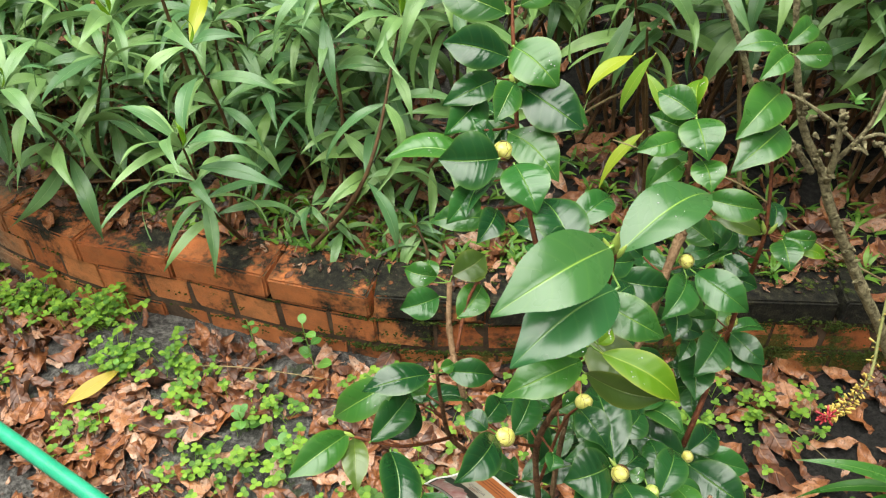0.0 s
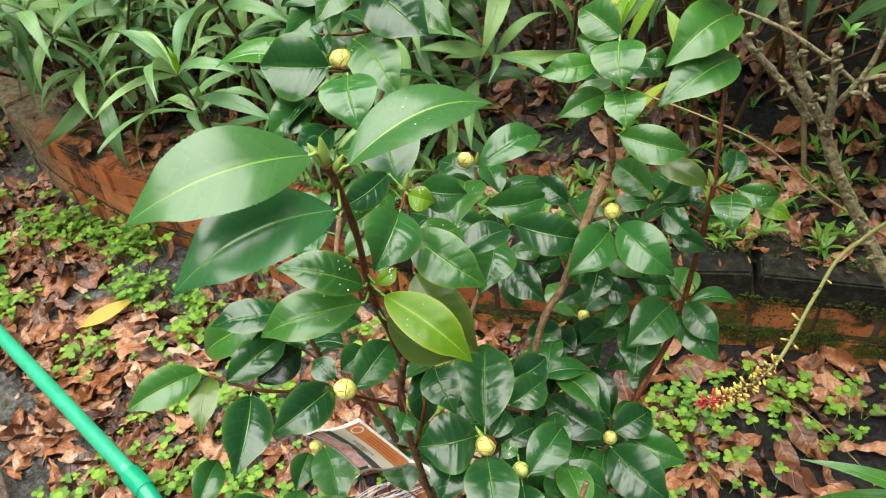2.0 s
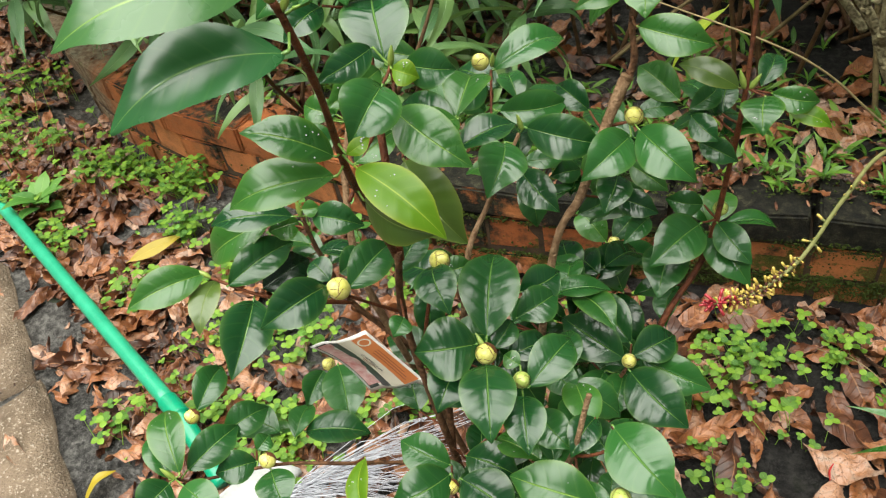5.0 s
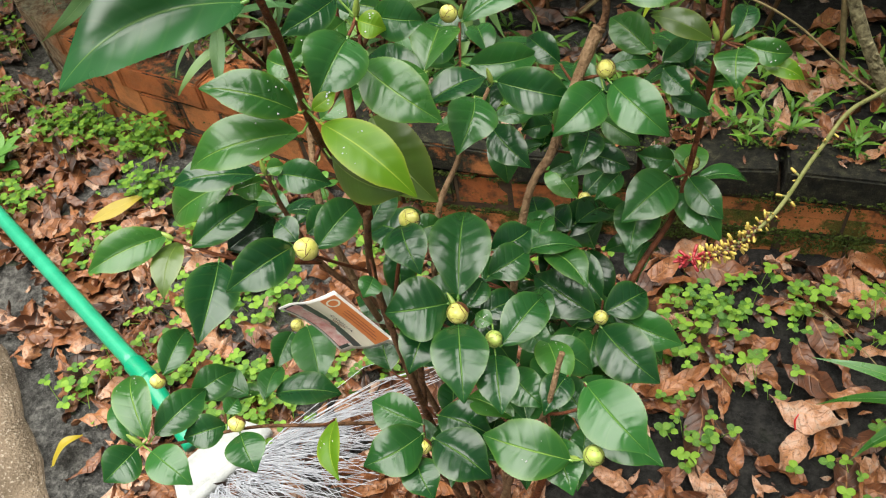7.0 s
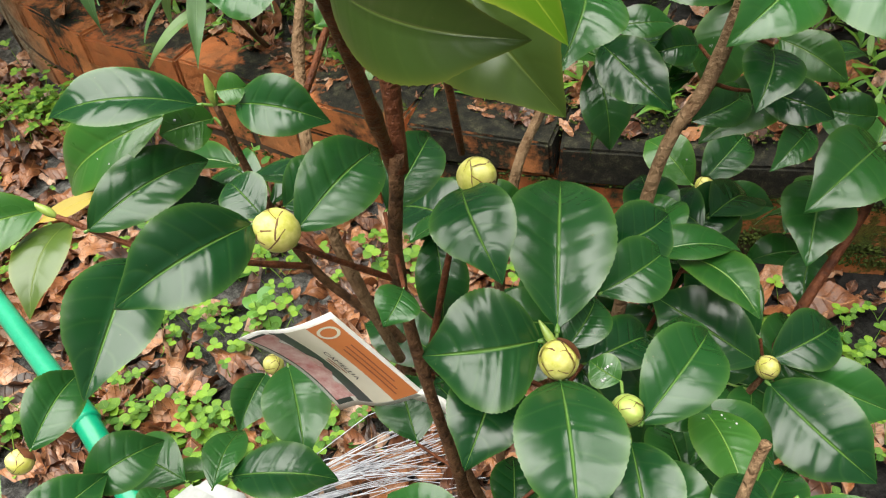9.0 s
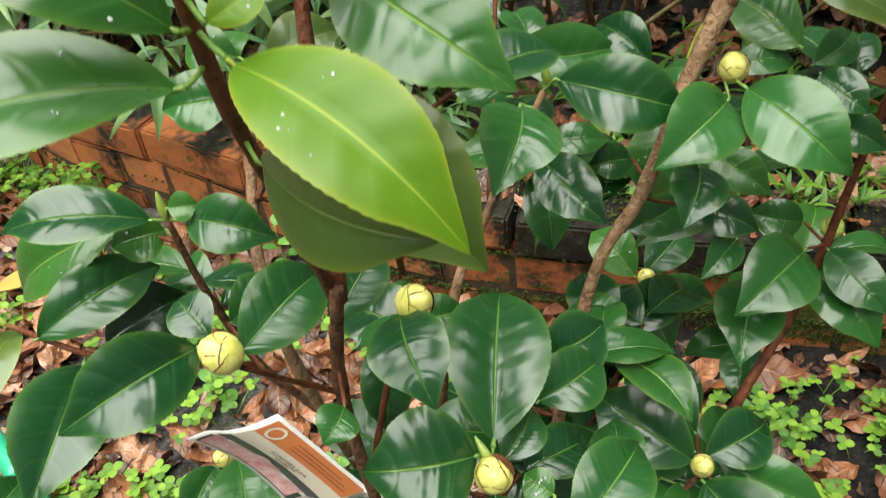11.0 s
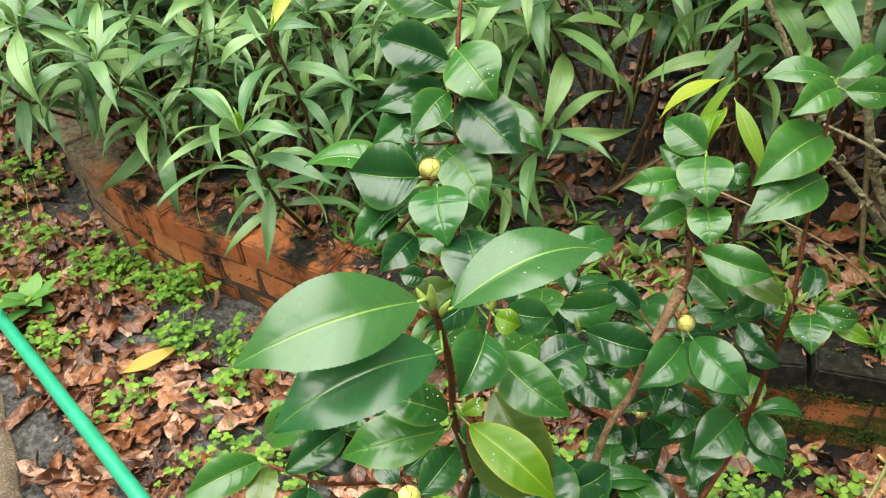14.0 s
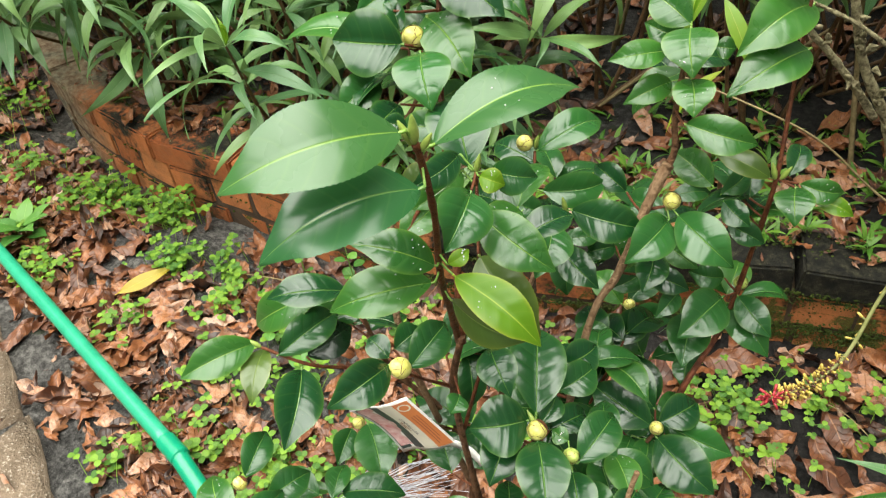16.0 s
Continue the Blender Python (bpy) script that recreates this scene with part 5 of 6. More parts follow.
def build_wall():
    rng = random.Random(8)
    wall = new("wall_bed")
    tagged(wall, "low curved edging wall of weathered orange bricks with black algae and moss", "wall", "", "structure")
    caps = [brick_mesh("cap_brick", 0.193, 0.098, 0.054, rng, BRICK_CAP) for _ in range(5)]
    ends = [brick_mesh("header_brick", 0.090, 0.10, 0.066, rng) for _ in range(5)]
    top = 0.152

    def sunk(x):
        return 0.010 * min(1, max(0, (x - 0.1) / 0.3))

    a0 = arc_of_x(-0.513)
    a = a0 - 0.2015 * 7
    while a < a0 + 0.2015 * 13:
        p, d = wall_at(a + 0.1)
        m = Matrix.Translation((p[0] - d[1] * 0.049, p[1] + d[0] * 0.049, top - sunk(p[0]) - 0.027 + rng.uniform(-0.003, 0.003))) @ Matrix.Rotation(math.atan2(d[1], d[0]) + rng.uniform(-0.015, 0.015), 4, "Z") @ Matrix.Rotation(rng.uniform(-0.02, 0.02), 4, "X")
        part("brick", rng.choice(caps), wall, m)
        a += 0.2015
    for course in range(2):
        z = top - 0.054 - 0.006 - 0.033 - course * 0.073
        a = a0 - 0.2015 * 7 + (0.03 if course else 0.0)
        while a < a0 + 0.2015 * 13:
            w = rng.uniform(0.085, 0.102)
            p, d = wall_at(a + w / 2)
            back = 0.055 + rng.uniform(-0.003, 0.003)
            m = Matrix.Translation((p[0] - d[1] * back, p[1] + d[0] * back, z - sunk(p[0]) + rng.uniform(-0.002, 0.002))) @ Matrix.Rotation(math.atan2(d[1], d[0]) + rng.uniform(-0.03, 0.03), 4, "Z") @ Matrix.Diagonal((w / 0.0905, 1, 1, 1))
            part("brick", rng.choice(ends), wall, m)
            a += w + 0.004
    # mortar core
    v, f = [], []
    arcs = np.arange(0.3, _WARC[-1] - 0.05, 0.05)
    for a in arcs:
        p, d = wall_at(a)
        n = np.array((-d[1], d[0]))
        for k, z in ((0.008, -0.06), (0.008, top - 0.066), (0.085, top - 0.066), (0.085, -0.06)):
            v.append((*(p + n * k), z))
    f = [(i * 4 + j, (i + 1) * 4 + j, (i + 1) * 4 + (j + 1) % 4, i * 4 + (j + 1) % 4) for i in range(len(arcs) - 1) for j in range(4)]
    part("mortar", mesh_data("mortar", v, f, MORTAR, smooth=False), wall)
    # moss cushions in the joints and on the ledges
    g = Geo()
    for k in range(420):
        x = rng.choice((rng.gauss(0.0, 0.14), rng.gauss(0.55, 0.16), rng.gauss(0.2, 0.3), rng.uniform(-0.9, 0.9)))
        low = rng.random() < 0.7
        z0 = rng.choice((0.094, 0.022, 0.015, rng.uniform(-0.01, 0.06))) if low else top + 0.001
        off0 = rng.uniform(0.0, 0.004) if low else rng.uniform(0.02, 0.095)
        for q in range(rng.randint(4, 12)):
            xx = x + rng.gauss(0, 0.012)
            p, d = wall_at(arc_of_x(xx))
            off = off0 + (rng.gauss(0, 0.001) if low else rng.gauss(0, 0.006))
            r = rng.uniform(0.0008, 0.0026)
            c = Vector((p[0] - d[1] * off, p[1] + d[0] * off, z0 + (rng.gauss(0, 0.003) if low else rng.gauss(0, 0.0006))))
            vv = []
            for i in range(3):
                lat = -1.0 + 1.2 * i
                for j in range(5):
                    t = j * 1.257 + i * 0.5
                    s = r * rng.uniform(0.6, 1.4)
                    vv.append((c.x + s * math.cos(lat) * math.cos(t) * 1.4, c.y + s * math.cos(lat) * math.sin(t), c.z + 0.8 * s * math.sin(lat)))
            ff = [(i * 5 + j, i * 5 + (j + 1) % 5, (i + 1) * 5 + (j + 1) % 5, (i + 1) * 5 + j) for i in range(2) for j in range(5)]
            g.add(vv, ff)
    for k in range(170):
        x = rng.uniform(0.28, 1.0)
        p, d = wall_at(arc_of_x(x))
        z0 = rng.choice((rng.gauss(0.010, 0.012), rng.gauss(0.0, 0.01), rng.gauss(0.082, 0.004)))
        for q in range(rng.randint(14, 30)):
            r = rng.uniform(0.0007, 0.0020)
            c = Vector((p[0] + rng.gauss(0, 0.012), p[1] + rng.uniform(-0.001, 0.003), z0 + rng.gauss(0, 0.006)))
            vv = [(c.x + r * rng.uniform(0.6, 1.4) * math.cos(a) * math.cos(b), c.y + r * 0.8 * math.sin(b) * rng.uniform(0.6, 1.4), c.z + r * rng.uniform(0.6, 1.4) * math.sin(a) * math.cos(b)) for b in (-1.0, 0.1, 1.2) for a in (0, 1.257, 2.513, 3.77, 5.027)]
            g.add(vv, [(i * 5 + j, (i + 1) * 5 + j, (i + 1) * 5 + (j + 1) % 5, i * 5 + (j + 1) % 5) for i in range(2) for j in range(5)])
    ob = new("moss", g.mesh("moss", MOSS))
    tagged(ob, "green moss cushions on the damp brick wall", "moss", "", "stuff")


build_wall()

# ---- fallen leaves ----


def litter_blade(rng):
    """A dry leaf, rolled or cupped, lying along y."""
    ln = rng.uniform(0.060, 0.105)
    wd = ln * rng.uniform(0.38, 0.52)
    curl = rng.uniform(-0.9, 1.5)
    bend = rng.uniform(-0.8, 1.1)
    rows, cols = 11, 5
    v, f, uv = [], [], []
    ph, rag, kink = rng.uniform(0, 6), rng.uniform(0, 0.6), rng.uniform(0.3, 0.7)
    for i in range(rows + 1):
        s = i / rows
        half = 0.5 * wd * max(0.03, math.sin(math.pi * s**0.85) ** 0.95) * (1 + 0.24 * math.sin(11 * s + ph) * rag + 0.10 * math.sin(29 * s + 2 * ph) * rag)
        cy, cz = (ln * math.sin(bend * (s - 0.5)) / bend, ln * (1 - math.cos(bend * (s - 0.5))) / bend) if abs(bend) > 0.05 else (ln * (s - 0.5), 0)
        for j in range(cols + 1):
            u = -1 + 2 * j / cols
            a = curl * u * (0.8 + 0.3 * math.sin(3 * s + ph))
            x = half * (math.sin(a) / curl if abs(curl) > 0.05 else u)
            z = half * ((1 - math.cos(a)) / curl if abs(curl) > 0.05 else 0) + 0.005 * math.sin(8 * s + ph + 2 * u) + 0.003 * math.sin(19 * s + 3 * ph - 4 * u) + rag * 0.018 * abs(s - kink)
            v.append((x, cy, cz + z))
            uv.append((0.5 + 0.5 * u, s))
    f = [(i * (cols + 1) + j, i * (cols + 1) + j + 1, (i + 1) * (cols + 1) + j + 1, (i + 1) * (cols + 1) + j) for i in range(rows) for j in range(cols)]
    low = min(q[2] for q in v)
    return [(x, y, z - low) for x, y, z in v], f, uv


def on_paving(x, y):
    return (x + 0.40) * 0.694 + (y - 0.48) * 0.721 < 0.0


def build_litter():
    rng = random.Random(21)
    shapes = [litter_blade(rng) for _ in range(22)]
    meshes = [mesh_data("fallen_leaf", v, f, LITTER, uv) for v, f, uv in shapes]
    bare = [(-0.62, 1.16, 0.12), (-0.50, 1.10, 0.06), (-0.62, 0.70, 0.05), (-0.33, 0.90, 0.05), (-0.75, 1.05, 0.05), (0.46, 0.80, 0.035), (-0.28, 1.10, 0.03), (-0.47, 0.60, 0.07), (-0.40, 0.54, 0.06), (-0.56, 0.70, 0.05)]

    def spot(bed):
        while True:
            if bed:
                x = rng.uniform(-1.3, 1.6)
                y = wall_y(x) + 0.1 + abs(rng.gauss(0, 0.75))
                if x > -0.05 and y > 1.38 and rng.random() < 0.6:
                    continue
                return x, y, bed_z(x, y)
            x, y = (rng.uniform(-1.5, 0.95), rng.uniform(0.28, 1.32)) if rng.random() < 0.80 else ((rng.uniform(-1.6, -0.85), rng.uniform(1.0, 1.9)) if rng.random() < 0.7 else (rng.uniform(-2.4, -0.95), rng.uniform(1.1, 2.8)))
            if y > wall_y(x) - 0.015:
                continue
            if on_paving(x, y) and rng.random() > 0.05:
                continue
            if any(math.hypot(x - a, y - b) < r for a, b, r in bare) and rng.random() > 0.12:
                continue
            if noise.noise((x * 5, y * 5, 9)) < (-0.28 if x < 0.2 else 0.02) and rng.random() > 0.25:
                continue
            if x > 0.2 and rng.random() < 0.30:
                continue
            return x, y, soil_z(x, y)

    def pose_at(x, y, z, lift):
        return Matrix.Translation((x, y, z + lift)) @ Euler((rng.gauss(0, 0.20), rng.gauss(0, 0.26), rng.uniform(0, 6.28))).to_matrix().to_4x4()

    litter = new("leaf_litter")
    tagged(litter, "curled wet brown and orange fallen leaves on dark soil", "fallen leaves", "", "stuff")
    for k in range(290):
        x, y, z = spot(False)
        part("fallen_leaf", rng.choice(meshes), litter, pose_at(x, y, z, rng.uniform(0.004, 0.014)) @ Matrix.Scale(rng.uniform(0.85, 1.35), 4))
    g = Geo()
    for k in range(1900):
        x, y, z = spot(False)
        g.add(*rng.choice(shapes), at=pose_at(x, y, z, rng.uniform(0.0, 0.008)) @ Matrix.Scale(rng.uniform(0.6, 1.1), 4))
    for k in range(1700):
        x, y, z = spot(True)
        g.add(*rng.choice(shapes), at=pose_at(x, y, z, rng.uniform(0.0, 0.012)) @ Matrix.Scale(rng.uniform(0.7, 1.2), 4))
    for k in range(4200):
        bed = k % 3 == 0
        x, y, z = spot(bed)
        g.add(*rng.choice(shapes), at=pose_at(x, y, z, rng.uniform(0.0, 0.006)) @ Matrix.Scale(rng.uniform(0.10, 0.38), 4))
    # bits that have blown onto the capping
    for k in range(330):
        x = rng.uniform(-1.0, 1.1)
        a, d = wall_at(arc_of_x(x))
        off = 0.1 - abs(rng.gauss(0, 0.035))
        if off < 0.01:
            continue
        sc = rng.uniform(0.10, 0.34) if k % 9 else rng.uniform(0.6, 0.9)
        m = pose_at(a[0] - d[1] * off, a[1] + d[0] * off, 0.1525 - 0.010 * min(1, max(0, (x - 0.1) / 0.3)), rng.uniform(0.0, 0.002))
        g.add(*rng.choice(shapes), at=m @ Matrix.Scale(sc, 4))
    part("leaf_layer", g.mesh("leaf_layer", LITTER_STUFF), litter, None, "", "stuff")
    # one yellow leaf
    v, f, uv = blade(0.118, 0.027, 0.03, 0.2, rng, lance_shape, 16, 4, 0, 0.05)
    ob = new("yellow_leaf", mesh_data("yellow_leaf", v, f, YELLOW_LEAF, uv))
    ob.matrix_basis = aim((-0.656, 0.984, 0.026), (-0.578, 1.060, 0.034), 25)
    tagged(ob, "long yellow fallen leaf with a green stalk", "leaf")
    v, f, uv = blade(0.058, 0.024, 0.12, 0.6, rng, lance_shape, 16, 4, 0, 0.05, 0.12)
    ob = new("yellow_leaf", mesh_data("yellow_leaf", v, f, YELLOW_LEAF, uv))
    ob.matrix_basis = aim((-0.462, 0.552, 0.012), (-0.440, 0.606, 0.018), -20)
    tagged(ob, "short curled yellow leaf lying on the soil beside the pavers", "leaf")


build_litter()


def build_crumbs():
    """Clods and grit on the bare soil."""
    rng = random.Random(23)
    g = Geo()
    octa = [(1, 0, 0), (0, 1, 0), (-1, 0, 0), (0, -1, 0), (0, 0, 1), (0, 0, -1)]
    faces = [(0, 1, 4), (1, 2, 4), (2, 3, 4), (3, 0, 4), (1, 0, 5), (2, 1, 5), (3, 2, 5), (0, 3, 5)]
    for k in range(26000):
        x, y = (rng.uniform(-1.35, 0.85), rng.uniform(0.36, 1.33)) if k % 2 else rng.choice(((rng.uniform(0.3, 0.75), rng.uniform(0.62, 1.1)), (rng.uniform(-0.7, -0.3), rng.uniform(0.5, 0.85))))
        if y > wall_y(x) - 0.005 or on_paving(x, y):
            continue
        r = rng.uniform(0.0008, 0.0024) if k % 6 else rng.uniform(0.002, 0.0055)
        z = soil_z(x, y) + r * 0.2
        g.add([(x + a * r * rng.uniform(0.7, 1.4), y + b * r * rng.uniform(0.7, 1.4), z + c * r * rng.uniform(0.5, 1.0)) for a, b, c in octa], faces)
    tagged(new("soil_crumbs", g.mesh("soil_crumbs", SOIL, False)), "loose grey crumbs and grit on the damp soil", "soil", "", "stuff")


build_crumbs()

# ---- clover and small weeds ----


def leaflet(rng, r):
    v, f, uv = blade(r * 2, r * 1.75, 0.05, 0.25, rng, round_shape, 6, 4, 0, 0.0, 0.02, 0.05)
    return v, f, uv


def build_clover():
    rng = random.Random(31)
    leaflets = [leaflet(rng, 1.0) for _ in range(5)]
    patches = [(-0.83, 1.25, 0.065, 75), (-0.67, 1.22, 0.045, 50), (-0.60, 1.09, 0.05, 26), (-0.45, 1.01, 0.05, 15), (-0.39, 0.87, 0.06, 18), (-0.30, 1.00, 0.05, 16), (-0.60, 0.94, 0.05, 16), (-0.24, 0.72, 0.06, 34), (-0.20, 0.70, 0.05, 22),
               (0.385, 0.985, 0.03, 14), (0.43, 0.98, 0.035, 16), (0.42, 0.945, 0.03, 12), (0.525, 1.02, 0.03, 9), (0.53, 0.98, 0.025, 7), (0.365, 0.935, 0.03, 12), (0.37, 0.90, 0.03, 9), (0.445, 0.845, 0.03, 6), (0.37, 0.80, 0.02, 5), (0.39, 0.75, 0.035, 14),
               (0.40, 1.03, 0.06, 8), (0.48, 0.93, 0.06, 7), (0.52, 1.05, 0.05, 6), (0.34, 0.86, 0.05, 5), (0.60, 1.00, 0.025, 6), (0.61, 0.96, 0.02, 5), (0.58, 0.93, 0.015, 3), (0.58, 0.73, 0.03, 9), (0.62, 0.80, 0.02, 6), (0.455, 1.05, 0.03, 6), (0.64, 1.04, 0.04, 8), (-0.48, 0.69, 0.05, 14), (-0.85, 1.03, 0.05, 26), (-0.28, 0.88, 0.05, 18),
               (-1.02, 1.12, 0.06, 30), (-1.05, 1.28, 0.07, 20), (-1.25, 1.55, 0.12, 30), (-1.4, 1.8, 0.12, 25), (-1.2, 1.35, 0.08, 30), (-0.48, 1.08, 0.05, 20), (0.10, 0.98, 0.08, 24), (0.0, 0.86, 0.08, 18), (0.22, 0.90, 0.08, 14), (-0.10, 1.02, 0.07, 26), (-0.36, 0.74, 0.05, 14), (-0.10, 0.78, 0.06, 20)]
    g = Geo()
    for cx, cy, rad, count in patches:
        for k in range(int(count * (1.1 if cx > 0.3 else 1.8))):
            x, y = cx + rng.gauss(0, rad * 0.6), cy + rng.gauss(0, rad * 0.5)
            if y > wall_y(x) - 0.01:
                continue
            z = soil_z(x, y)
            h = rng.uniform(0.018, 0.05) * (1.7 if cy > 1.2 else 1.0)
            lean = Vector((rng.gauss(0, 0.4), rng.gauss(0, 0.4) - 0.15, 1)).normalized()
            top = Vector((x, y, z)) + lean * h
            v, f, uv = tube([(x, y, z - 0.004, 0.0007), (*(Vector((x, y, z)) + lean * h * 0.5), 0.0006), (*top, 0.0005)], 4, closed=False)
            g.add(v, f, [(0.5, 0.5)] * len(v))
            r = rng.uniform(0.0034, 0.0066) if cx > 0.3 else rng.uniform(0.0036, 0.0070)
            t0 = rng.uniform(0, 6.28)
            for q in range(3):
                t = t0 + q * 2.094
                tip = top + Vector((math.cos(t), math.sin(t), rng.uniform(-0.15, 0.25))) * (2 * r)
                g.add(*rng.choice(leaflets), at=aim(top, tip, rng.uniform(-15, 15)) @ Matrix.Scale(r, 4))
    ob = new("clover", g.mesh("clover", CLOVER))
    tagged(ob, "bright green clover growing through the fallen leaves", "clover", "", "stuff")


build_clover()


def round_weed(base, height, count, size, seed, label):
    """An upright stalk with round leaves in alternate places."""
    rng = random.Random(seed)
    b = Vector(base)
    w = thing("weed", b, label, "weed", "weeds by the wall")
    lean = Vector((rng.gauss(0, 0.15), rng.gauss(0, 0.1), 1)).normalized()
    v, f, uv = tube(smooth_line([(*b, 0.0014), (*(b + lean * height * 0.5), 0.0012), (*(b + lean * height), 0.0008)], 4), 6)
    part("stalk", mesh_data("stalk", v, f, GREEN_STEM, uv), w)
    for k in range(count):
        s = (k + 0.6) / count
        t = k * 2.4 + rng.uniform(-0.3, 0.3)
        p = b + lean * height * s
        r = size * rng.uniform(0.7, 1.1) * (1.15 - 0.5 * s)
        q = p + Vector((math.cos(t), math.sin(t), rng.uniform(0.1, 0.5))) * r * 1.8
        v, f, uv = blade((q - p).length, r * 1.3, 0.06, 0.2, rng, round_shape, 8, 4, 0, 0.2)
        part("leaf", mesh_data("leaf", v, f, WEED, uv), w, aim(p, q, rng.uniform(-15, 15)))


round_weed((-0.235, 1.095, 0.0), 0.115, 7, 0.017, 41, "upright green weed with round leaves at the wall's foot")
round_weed((-0.345, 1.120, 0.0), 0.105, 6, 0.013, 42, "thin green weed with small round leaves")
round_weed((-0.60, 1.06, 0.0), 0.06, 6, 0.014, 43, "low green weed with round leaves")
round_weed((-0.33, 0.955, 0.0), 0.05, 4, 0.021, 44, "low weed with large round leaves")
round_weed((-0.26, 0.895, 0.0), 0.04, 4, 0.021, 45, "low weed with large round leaves")
round_weed((-0.06, 0.80, 0.0), 0.07, 5, 0.018, 46, "upright weed with round leaves beside the shrub")


def seedling(base, count, length, width, seed, label):
    rng = random.Random(seed)
    b = Vector(base)
    w = thing("seedling", b, label, "seedling")
    v, f, uv = tube([(*b, 0.002), (b.x, b.y, b.z + 0.05, 0.0016)], 6)
    part("stalk", mesh_data("stalk", v, f, GREEN_STEM, uv), w)
    for k in range(count):
        t = k * 2.4 + rng.uniform(-0.2, 0.2)
        p = b + Vector((0, 0, 0.02 + 0.03 * k / count))
        q = p + Vector((math.cos(t), math.sin(t), rng.uniform(-0.05, 0.55))).normalized() * length * rng.uniform(0.75, 1.1)
        v, f, uv = blade((q - p).length, width, 0.08, 0.25, rng, broad_shape, 16, 4, 0, 0.08)
        part("leaf", mesh_data("leaf", v, f, WEED, uv), w, aim(p, q))


seedling((-0.925, 1.100, 0.0), 9, 0.074, 0.031, 51, "young broad-leaved green seedling in the leaf litter")

# low grassy seedlings on the bed


def build_bed_cover():
    rng = random.Random(61)
    blades = [blade(1.0, rng.uniform(0.16, 0.24), rng.uniform(0.05, 0.15), 0.3, rng, lance_shape, 6, 2, 0, 0.0) for _ in range(6)]
    g = Geo()
    for k in range(480):
        x = rng.choice((rng.gauss(0.45, 0.25), rng.gauss(-0.2, 0.3), rng.uniform(-0.9, 1.3)))
        y = wall_y(x) + (0.055 if x > 0.2 else 0.085) + abs(rng.gauss(0, 0.25 if x > 0.2 else 0.14))
        z = bed_z(x, y) if y > wall_y(x) + 0.098 else 0.14
        n = rng.randint(3, 6)
        t0 = rng.uniform(0, 6.28)
        h = rng.uniform(0.0, 0.03)
        for q in range(n):
            t = t0 + q * 6.28 / n + rng.uniform(-0.4, 0.4)
            p = Vector((x, y, z + h * q / n))
            ln = rng.uniform(0.02, 0.05)
            tip = p + Vector((math.cos(t), math.sin(t), rng.uniform(0.1, 1.0))).normalized() * ln
            g.add(*rng.choice(blades), at=aim(p, tip, rng.uniform(-20, 20)) @ Matrix.Scale(ln, 4))
    ob = new("bed_seedlings", g.mesh("bed_seedlings", GRASSY))
    tagged(ob, "small bright green seedlings sprouting over the bed's leaf litter", "seedlings", "", "stuff")


build_bed_cover()

# ---- narrow-leaved shrubs in the bed ----
_nrng = random.Random(71)
NARROW_SHAPES = [blade(1.0, _nrng.uniform(0.150, 0.215), _nrng.uniform(0.07, 0.20), _nrng.uniform(0.25, 0.6), _nrng, lance_shape, 18, 4, 0, 0.03, _nrng.uniform(0.05, 0.14), _nrng.uniform(0.10, 0.35), _nrng.uniform(-1.0, 1.0)) for _ in range(14)]
NARROW_MESHES = [mesh_data("narrow_leaf", v, f, NARROW, uv) for v, f, uv in NARROW_SHAPES]
YELLOW_MESHES = [mesh_data("narrow_leaf_y", v, f, YELLOWING, uv) for v, f, uv in NARROW_SHAPES[:3]]
LIGHT_MESH = mesh_data("young_narrow_leaf", *NARROW_SHAPES[0][:2], LEAF["lime"], NARROW_SHAPES[0][2])


